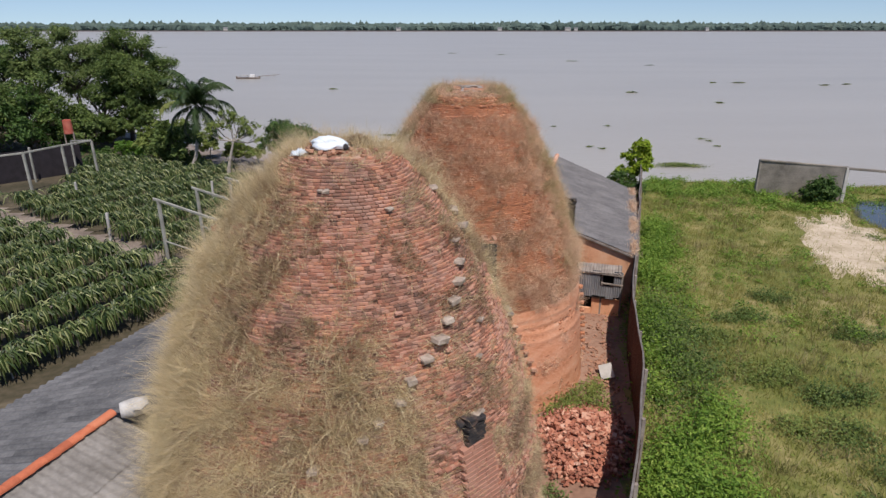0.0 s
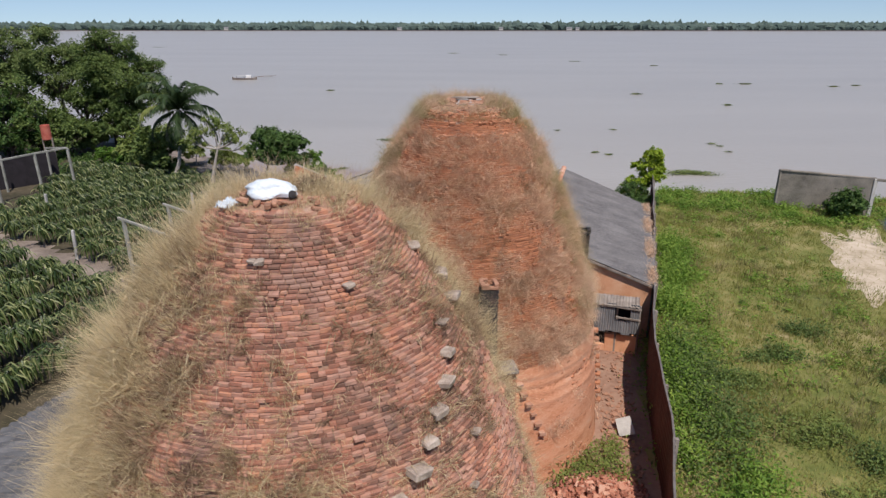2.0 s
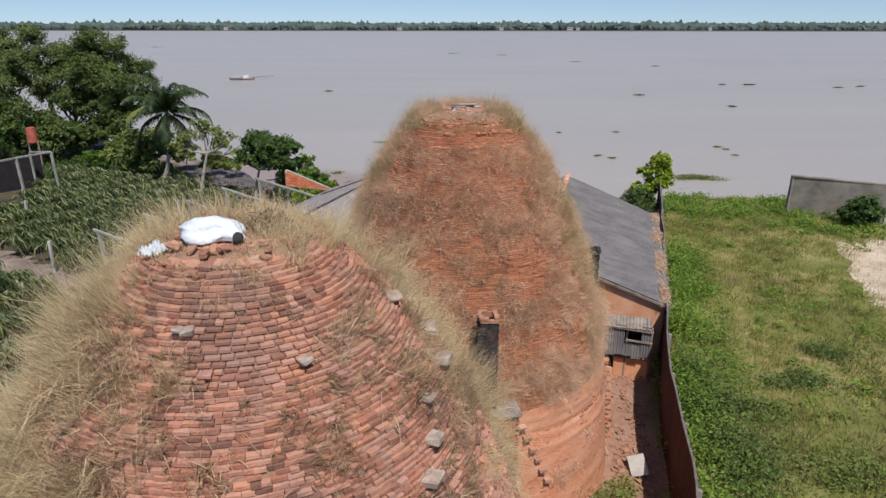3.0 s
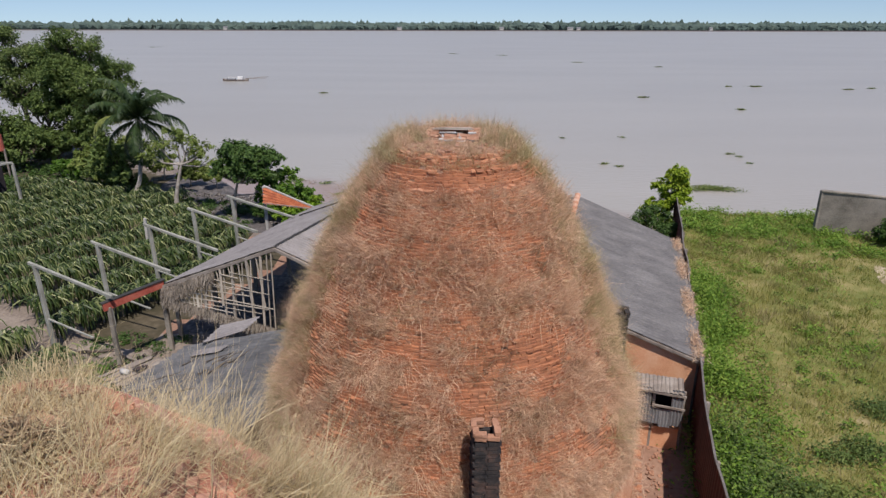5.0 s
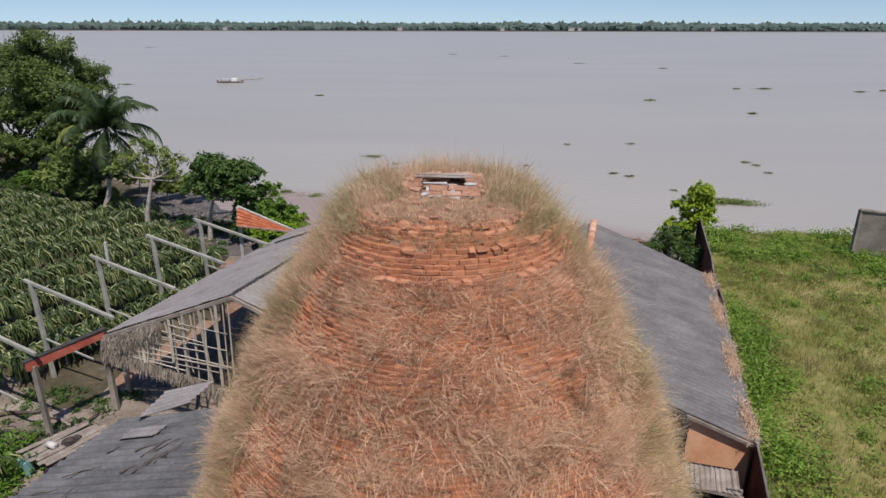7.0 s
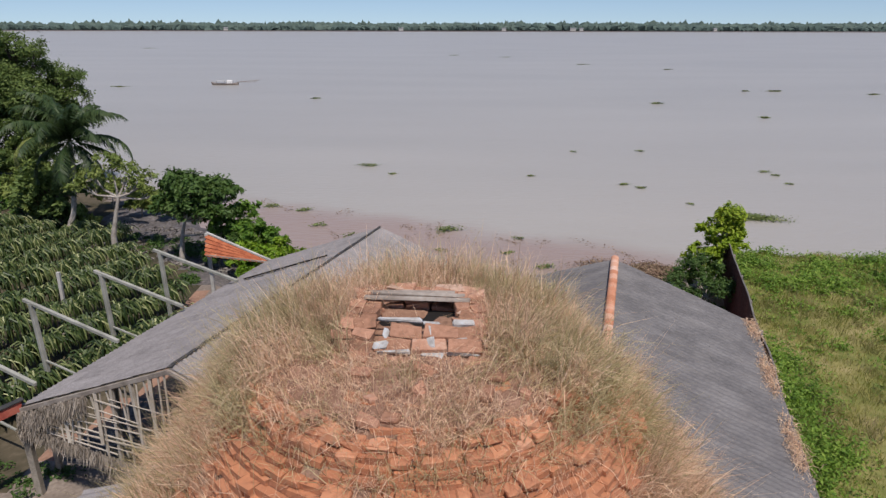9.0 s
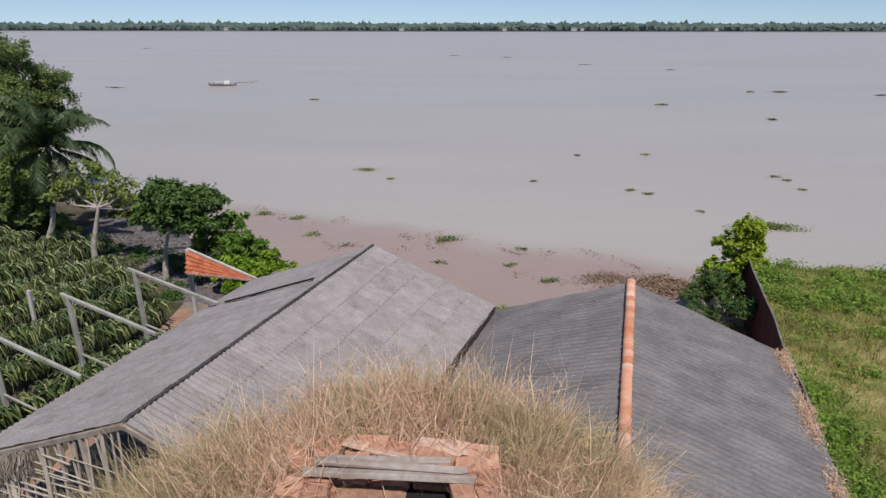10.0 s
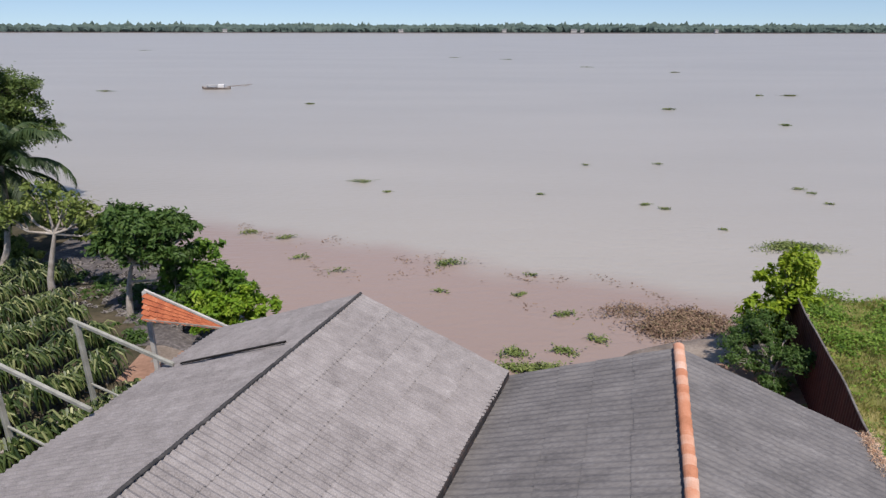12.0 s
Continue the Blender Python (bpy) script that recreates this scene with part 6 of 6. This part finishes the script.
def orchard_extras():
    # the frame of posts and rails at the far side; near-black panels behind it paint deep shade
    t = world_thing("net_frame", "old frame of concrete posts and rails at the orchard's edge", "frame")
    pts = ((-42.5, 50.0), (-37.2, 55.6), (-35.9, 59.3), (-34.5, 62.0))
    for i, (x, y) in enumerate(pts):
        bm = bmesh.new(); beam(bm, (x + .1, y, -.4), (x, y, 3.7), .2, .2, .02)
        part("post", bm, FRAME_CONCRETE, t)
        if i:
            bm = bmesh.new(); beam(bm, (*pts[i - 1], 3.75), (x, y, 3.75), .16, .16, .02)
            part("rail", bm, FRAME_CONCRETE, t)
    for x, y in ((-37.2, 63.2), (-39.6, 60.2), (-41.5, 57.0)):
        bm = bmesh.new(); beam(bm, (x, y, -.4), (x, y, 3.4), .16)
        part("post", bm, FRAME_CONCRETE, t)
    bm = bmesh.new(); beam(bm, (-34.5, 62.0, 3.75), (-37.2, 63.2, 3.5), .14)
    part("rail", bm, FRAME_CONCRETE, t)
    for k in range(11):
        bm = bmesh.new()
        box(bm, (1.3, .05, 3.0), pose(-47.0 + k * .93, 55.5 + k * .86, 1.4, 0, 0, 43), .01, .02)
        part("panel", bm, SHADE_DARK, t)
    t = thing("water_tank", (-42.6, 72.3, 0), "small red water tank on a pole frame", "tank")
    bm = bmesh.new(); bmesh.ops.create_cone(bm, cap_ends=True, segments=16, radius1=.5, radius2=.46, depth=1.6, matrix=Matrix.Translation((0, 0, 3.5)))
    bmesh.ops.bevel(bm, geom=list(bm.edges), offset=.06, segments=2, affect="EDGES")
    part("drum", bm, RED_PAINT, t)
    for x in (-.5, .5):
        bm = bmesh.new(); beam(bm, (x, 0, -.3), (x, 0, 2.9), .14)
        part("leg", bm, WOOD, t)
    for x, y, h in ((-23.58, 42.5, 2.1), (-31, 52, 2.0), (-19.5, 52, 2.1)):
        t = thing("orchard_post", (x, y, 0), "lone pale concrete post among the orchard rows", "post", "lone orchard posts")
        bm = bmesh.new(); beam(bm, (0, 0, -.2), (.06, 0, h), .17, .17, .02)
        part("shaft", bm, CONCRETE, t)


orchard_extras()


def weeds(name, region, n, hgt, leaf, mat, label, seed, density=None):
    """Low leafy growth: clumps of leaves at points of a region given by a function of two random numbers."""
    r_ = np.random.default_rng(seed)
    pts = []
    while len(pts) < n // 40:
        x, y = region(r_.uniform(), r_.uniform())
        if density is None or r_.uniform() < density(x, y):
            pts.append((x, y, height(x, y), hgt * r_.uniform(.3, 1.2)))
    c = np.array(pts)
    w = r_.integers(0, len(c), n)
    h = c[w, 3]
    off = r_.normal(0, .38, (n, 3)) * np.stack([h + .15, h + .15, h * 0], 1)
    P = c[w, :3] + off
    rad = np.linalg.norm(off[:, :2], axis=1) / (h + .15)
    P[:, 2] += h * r_.uniform(.15, 1.0, n) * np.clip(1.15 - rad, .1, 1)
    N = r_.normal(0, .55, (n, 3)) + (0, 0, 1.0)
    N /= np.linalg.norm(N, axis=1, keepdims=True)
    return tagged(put(name, leaves(P, N, leaf, name, mat)), label, "weeds", kind="stuff")


weeds("weeds", lambda u, v: (wall_x(8 + 40 * v) + .75 + 3.3 * u ** 1.5 * (1.1 - .5 * v), 8 + 40 * v), 52000, 1.4, .078, WEEDS, "lush bright green weeds along the fence", 31,
      lambda x, y: min(1, max(.03, .4 + 2.0 * noise.noise((x * .45, y * .45, 9)) - .1 * (x - wall_x(y)))))
weeds("weeds", lambda u, v: (wall_x(21 + 9.5 * v) + .9 + 3.0 * u * math.sin(math.pi * (.15 + .8 * v)), 21 + 9.5 * v), 9000, 1.9, .075, LEAF_DARK, "tall dark green bushy weeds against the fence", 47,
      lambda x, y: min(1, max(.1, .5 + 1.5 * noise.noise((x * .6, y * .6, 19)))))
weeds("weeds", lambda u, v: (18.2 + 22 * u, 50.5 + 11 * v ** .7 + .8 * math.sin(u * 9)), 26000, .75, .1, WEEDS, "lush bright green creepers at the river edge of the field", 32,
      lambda x, y: min(1, max(.05, .45 + 1.8 * noise.noise((x * .4, y * .4, 3)))))
weeds("weeds", lambda u, v: (10 + 34 * u, 12 + 46 * v), 17000, .5, .075, LEAF_OLIVE, "patches of low olive-green weeds in the grass field", 33,
      lambda x, y: 1.0 if x > wall_x(y) + .5 and noise.noise((x * .22, y * .22, 4)) + .6 * noise.noise((x * .8, y * .8, 1)) > .12 else 0)
weeds("weeds", lambda u, v: (12 + 30 * u, 27 + 31 * v), 16000, .85, .085, WEEDS, "lumpy clumps of bright green weeds in the grass field", 48,
      lambda x, y: 1.0 if x > wall_x(y) + .8 and ((x - 28.7) / 4) ** 2 + ((y - 42.5) / 8) ** 2 > 1.1 and noise.noise((x * .3, y * .3, 8)) + .7 * noise.noise((x * .9, y * .9, 5)) > .1 else 0)
weeds("weeds", lambda u, v: (13 + 9 * u, 10 + 13 * v), 9000, .9, .065, LEAF_DARK, "taller dark green weeds in the grass field", 46,
      lambda x, y: 1.0 if noise.noise((x * .5, y * .5, 14)) > .05 else .04)
for k, (bx, by, br) in enumerate(((15.5, 29.9, 1.3), (13.9, 24.2, 1.6), (18.6, 32.6, 1.2), (14.4, 20.0, 1.5), (16.2, 22.4, 1.2), (13.1, 27.6, .8), (20.5, 28.0, 1.4))):
    weeds("low_bush", lambda u, v: (bx + br * math.sqrt(u) * math.cos(6.28 * v), by + .6 * br * math.sqrt(u) * math.sin(6.28 * v)), 1500, .75, .07, LEAF_OLIVE if k % 2 else LEAF_DARK, "low straggly olive-green bush in the grass field", 60 + k)
weeds("weeds", lambda u, v: (3.2 + 3.4 * u, 21.2 + 2.2 * v), 4200, .65, .06, LEAF_OLIVE, "green weeds at the kiln foot", 34)
weeds("weeds", lambda u, v: (2.6 + 1.2 * u, 14.5 + 2.8 * v), 2200, .6, .07, LEAF_GREY, "green weeds at the kiln foot", 35)
weeds("weeds", lambda u, v: (-30 + 19 * u, 60 + 8 * v - 14 * u * .5), 9000, .4, .1, LEAF_MID, "scattered green weeds on the bank", 36, lambda x, y: .9 if y < np.interp(x, SHORE_X, SHORE_Y) - 2 and noise.noise((x * .3, y * .3, 1)) > 0 else 0)
weeds("weeds", lambda u, v: (-17.2 + 7.0 * v + 1.6 * u, 19 + 16 * v), 9000, .6, .1, LEAF_MID, "green weeds along the shed eave", 37)
weeds("weeds", lambda u, v: (-44 + 14 * u, 66 + 12 * v - 6 * u), 9000, .7, .14, LEAF_MID, "green undergrowth below the trees", 38)


weeds("weeds", lambda u, v: (-17.4 + 4.4 * u, 31 + 4.2 * v), 7000, .75, .09, LEAF_WARM, "green weeds beside the old shed roof", 41)
weeds("weeds", lambda u, v: (-16.5 + 5 * u, 34.5 + 4.5 * v), 2600, .35, .08, LEAF_MID, "scattered green weeds under the shed eave", 42)
weeds("litter", lambda u, v: (-27 + 17 * u, 61.5 - 5 * u + 7 * v), 14000, .08, .11, DEBRIS_GREY, "brown and grey drift litter on the bank under the trees", 43)


def field_tufts():
    """Clumps of taller olive and brown grass in the field."""
    r_ = np.random.default_rng(44)
    m = 1500
    y = 11 + 44 * r_.uniform(0, 1, m) ** 1.1
    x = np.array([wall_x(v) for v in y]) + .6 + 26 * r_.uniform(0, 1, m)
    c = np.array([noise.noise((a * .18, b * .18, 6)) for a, b in zip(x, y)])
    ok = (c > -.02) & (((x - 28.7) ** 2 / 20 + (y - 42.5) ** 2 / 80) > 1)
    x, y = x[ok], y[ok]
    w = np.repeat(np.arange(len(x)), 26)
    k = len(w)
    bx, by = x[w] + r_.normal(0, .22, k), y[w] + r_.normal(0, .22, k)
    base = np.stack([bx, by, np.array([height(a, b) for a, b in zip(bx, by)]) - .02], 1)
    up = r_.normal(0, .5, (k, 3)) + (0, 0, 1)
    up /= np.linalg.norm(up, axis=1, keepdims=True)
    big = r_.uniform(.5, 1.2, len(x))
    V, F = spikes(base, up, big[w] * r_.uniform(.35, .75, k), r_.uniform(.01, .024, k))
    tagged(put("tall_grass", mesh_np("tall_grass", V, F, TUFTGRASS)), "clumps of taller olive and brown field grass", "grass", kind="stuff")


TUFTGRASS = surface("olive_tufts", [(.1, .1, .03), (.2, .2, .06), (.34, .28, .14), (.46, .36, .24)], 0.3, 3, .8, 0, island=.35, trans=.3)
field_tufts()


def field_grass():
    r_ = np.random.default_rng(40)
    n = 520000
    y = 10 + 52 * r_.uniform(0, 1, n) ** 1.1
    x = np.array([wall_x(v) for v in y]) + .25 + (40 * r_.uniform(0, 1, n) ** 1.15)
    keep = (x < .74 * y + 4) & (y < np.interp(x, SHORE_X, SHORE_Y) - .5)
    ca = .42
    ss = ((x - 28.7) * math.cos(ca) - (y - 42.5) * math.sin(ca)) / 3.4, ((x - 28.7) * math.sin(ca) + (y - 42.5) * math.cos(ca)) / 8.6
    keep &= (ss[0] ** 2 + ss[1] ** 2) > (.3 + .6 * r_.uniform(0, 1, n)) * (r_.uniform(0, 1, n) < .93)
    x, y = x[keep], y[keep]
    cl = np.array([noise.noise((a * .5, b * .5, 2)) * .5 + noise.noise((a * 1.7, b * 1.7, 7)) * .5 for a, b in zip(x, y)])
    ok = r_.uniform(-.5, .55, len(x)) < cl + .12
    x, y, cl = x[ok], y[ok], cl[ok]
    z = np.array([height(a, b) for a, b in zip(x, y)]) - .02
    up = r_.normal(0, .45, (len(x), 3)) + (0, 0, 1)
    up /= np.linalg.norm(up, axis=1, keepdims=True)
    V, F = spikes(np.stack([x, y, z], 1), up, r_.uniform(.12, .4, len(x)) * (1 + cl), r_.uniform(.008, .02, len(x)))
    tagged(put("field_grass", mesh_np("field_grass", V, F, FIELDGRASS)), "rough green and yellowish field grass", "grass", kind="stuff")


field_grass()


def right_field_things():
    V, F = [], []
    n, m = 90, 10
    for i in range(m + 1):
        for k in range(n):
            a = 2 * math.pi * k / n
            q = i / m
            e = 1 + .55 * noise.noise((math.cos(a) * 2, math.sin(a) * 2, 3)) + .3 * noise.noise((math.cos(a) * 6, math.sin(a) * 6, 1))
            u, v = q * e * 2.9 * math.cos(a), q * e * 7.8 * math.sin(a)
            ca = .42
            x, y = 28.7 + u * math.cos(ca) + v * math.sin(ca), 42.5 - u * math.sin(ca) + v * math.cos(ca)
            V.append((x, y, height(x, y) + .05 * (1 - q) + .02 + .06 * noise.noise((x, y, 2)) * (1 - q)))
    for i in range(m):
        for k in range(n):
            F.append((i * n + k, i * n + (k + 1) % n, (i + 1) * n + (k + 1) % n, (i + 1) * n + k))
    tagged(put("sand_patch", mesh_np("sand_patch", V, F, SAND, True)), "pale bare sandy patch in the grass field", "sand", kind="structure")
    # pond beyond the sand
    V = [(38.6 + 5.6 * math.cos(a * .2094), 47 + 9 * math.sin(a * .2094), -.42) for a in range(30)]
    me = bpy.data.meshes.new("pond"); me.from_pydata(V, [], [tuple(range(30))]); me.materials.append(POND)
    tagged(put("pond", me), "small still pond beside the sandy patch", "pond", kind="structure")
    # old concrete wall by the river
    t = world_thing("concrete_wall", "old stained concrete wall stub by the river", "wall")
    a, b = Vector((28.75, 56.5, 0)), Vector((34.7, 53.4, 0))
    bm = bmesh.new(); beam(bm, (a.x, a.y, .95), (b.x, b.y, .95), .25, 3.9, .02)
    part("panel", bm, CONCRETE_DARK, t)
    bm = bmesh.new(); beam(bm, (a.x - .1, a.y, 2.97), (b.x + .1, b.y, 2.93), .34, .14, .02)
    part("coping", bm, CONCRETE_DARK, t)
    bm = bmesh.new(); beam(bm, (a.x, a.y, -.9), (a.x, a.y, 2.99), .3, .3, .02)
    part("pier", bm, CONCRETE_DARK, t)
    bm = bmesh.new(); beam(bm, (b.x, b.y, -.9), (b.x, b.y, 2.95), .3, .3, .02)
    part("pier", bm, CONCRETE, t)
    bm = bmesh.new(); beam(bm, (b.x, b.y, 2.85), (b.x + 14, b.y - 6.5, 2.8), .25, .2, .02)
    part("rail", bm, CONCRETE_DARK, t)
    bm = bmesh.new(); beam(bm, (b.x + 6, b.y - 2.8, -.6), (b.x + 6, b.y - 2.8, 2.8), .3)
    part("pier", bm, CONCRETE_DARK, t)
    limb_tree("shrub", (32.6, 53.0), "dark green round shrub in front of the concrete wall", [(0, 0, 0), (0, .1, .5), (.1, 0, 1.0)], .07,
              [(0, 0, 1.4, 1.2, 1.0), (-.7, 0, .9, .9, .7), (.8, .1, .9, .9, .7)], 4500, .15, LEAF_MID, BARK, group="shrubs on the bank")


right_field_things()

# ---------------------------------------------------------------- on the river
def floating(x, y, w, d, seed, mat=HYACINTH, label="floating mat of green water hyacinth", name="water_hyacinth", n=500, leaf=.11):
    r_ = np.random.default_rng(seed)
    u = r_.normal(0, .42, n); v = r_.normal(0, .42, n) + .3 * np.sin(u * 3 + seed)
    P = np.stack([x + u * w, y + v * d, np.full(n, WATER_Z + .03) + r_.uniform(0, .22, n) * min(1, w)], 1)
    N = r_.normal(0, .5, (n, 3)) + (0, 0, 1.); N /= np.linalg.norm(N, axis=1, keepdims=True)
    tagged(put(name, leaves(P, N, leaf, name, mat)), label, "floating plants", kind="stuff")


NEAR_MATS = ((1.4, 69.6, 1.3, .8, 520), (-9.3, 70.8, .7, .6, 180), (4.7, 56.6, .9, .6, 420), (7.3, 56.9, .8, .5, 320), (9.3, 58.3, .7, .5, 260), (5.4, 55.2, 1.7, .5, 900), (5.8, 64.2, .5, .4, 120), (8.1, 61.3, .9, .4, 200), (-6.1, 68.0, 1.2, .4, 130), (.9, 64.6, .6, .4, 90), (6.9, 67.5, .6, .3, 90))
MID_MATS = ((-7.8, 94.2, 1.5, .5, 260), (-4.7, 89.8, .5, .3, 90), (19.8, 85.2, .6, .4, 120), (10.5, 88.9, .5, .3, 80), (37.2, 91.2, .7, .4, 120), (37.2, 85.6, .5, .3, 80), (17.9, 102.9, .6, .4, 90), (26.7, 103.5, .7, .4, 90), (-11.4, 75.2, .9, .5, 160), (-14.7, 76.4, .9, .5, 160), (27.6, 73.0, 3.0, 1.2, 2200), (24.0, 77.6, .5, .3, 60), (37.7, 89.6, .6, .4, 90), (21.2, 83.8, .6, .4, 120))
FAR_MATS = ((82.4, 181.9, 2.2, .6, 240), (75.1, 181.9, 1.0, .5, 90), (102.3, 174.5, 1.5, .5, 120), (45.2, 155.7, 1.5, .4, 120), (56.2, 288.0, 2.5, .8, 120), (-27.7, 163.9, 1.2, .4, 90), (57.8, 134.7, 1.0, .4, 100), (109.8, 177.4, 1.4, .5, 120), (30.4, 345.2, 3, 1, 120), (5.0, 363.3, 3, 1, 120), (-84.1, 189.9, 2.2, .4, 120), (-192, 450, 5, 1, 140), (81.4, 259.5, 2, .6, 120))
for k, (x, y, w, d, n) in enumerate((*NEAR_MATS, *MID_MATS, *FAR_MATS)):
    floating(x, y, w, d, 50 + k, n=int(n * (.6 if y < 73 and n < 800 else 1)), leaf=.1 if y < 120 else .22)
# drift heap on the mud by the bank, and scattered bits
floating(14.6, 60.0, 2.9, 1.7, 120, DEBRIS, "heap of brown driftwood and litter on the muddy bank", "drift_debris", 9000, .09)
floating(12.0, 61.6, 2.4, 1.2, 121, DEBRIS, "scattered brown drift litter on shallow water", "drift_debris", 900, .08)
floating(-20, 64.5, 5, 2.5, 123, DEBRIS_GREY, "grey drift litter strewn over the mud bank", "drift_debris", 2500, .1)


def drift_line():
    """Flecks of drift litter in loose lines where the muddy shallows meet the stream."""
    r_ = np.random.default_rng(9)
    n = 900
    x = r_.uniform(-20, 17, n)
    y = 70.6 - .42 * x + 1.2 * np.sin(x * .7) + r_.normal(0, .5, n)
    m = 420
    x2 = r_.uniform(-12, 14, m); y2 = 66.5 - .42 * x2 + 2.0 * np.sin(x2 * .45 + 1) + r_.normal(0, .45, m)
    x, y = np.concatenate([x, x2]), np.concatenate([y, y2])
    keep = (np.sin(x * 2.3) + np.sin(x * .9 + 2) + r_.normal(0, .5, len(x))) > .35
    x, y = x[keep], y[keep]
    P = np.stack([x, y, np.full(len(x), WATER_Z + .03)], 1)
    N = r_.normal(0, .25, (len(x), 3)) + (0, 0, 1.); N /= np.linalg.norm(N, axis=1, keepdims=True)
    tagged(put("drift_line", leaves(P, N, .1, "drift_line", DEBRIS)), "dark flecks of drift litter in lines on the shallows", "litter", kind="stuff")


drift_line()


def barge():
    t = thing("river_boat", (-58.5, 196.4, WATER_Z), "low wooden river barge with a white deckhouse and long boom", "boat", rz=3)
    bm = bmesh.new()
    prof = [(-3.6, .35, .8), (-2.8, .9, .45), (0, 1.1, .4), (2.5, 1.0, .45), (3.5, .6, .7)]
    rings = []
    for x, w, h in prof:
        rings.append([bm.verts.new(p) for p in ((x, -w, h), (x, -w * .7, -.3), (x, w * .7, -.3), (x, w, h))])
    for a, b in zip(rings, rings[1:]):
        for i in range(4):
            bm.faces.new((a[i], a[(i + 1) % 4], b[(i + 1) % 4], b[i]))
    bm.faces.new(rings[0]); bm.faces.new(rings[-1][::-1])
    bmesh.ops.recalc_face_normals(bm, faces=bm.faces)
    part("hull", bm, WOOD, t)
    bm = bmesh.new(); box(bm, (1.5, 1.4, .8), Matrix.Translation((1.3, 0, .85)), .05)
    part("deckhouse", bm, WHITE, t, "white deckhouse")
    bm = bmesh.new(); box(bm, (2.6, 1.7, .1), Matrix.Translation((-1.2, 0, 1.05)), .03)
    part("awning", bm, OFFWHITE, t)
    for x in (-2.3, -.1):
        bm = bmesh.new(); beam(bm, (x, 0, .4), (x, 0, 1.1), .1)
        part("post", bm, WOOD, t)
    for dz, l in ((.5, 9.2), (.1, 8.4)):
        bm = bmesh.new(); beam(bm, (2.6, .3 * dz, .7), (l, .6 * dz, .7 + dz), .12)
        part("boom", bm, WOOD, t)


barge()
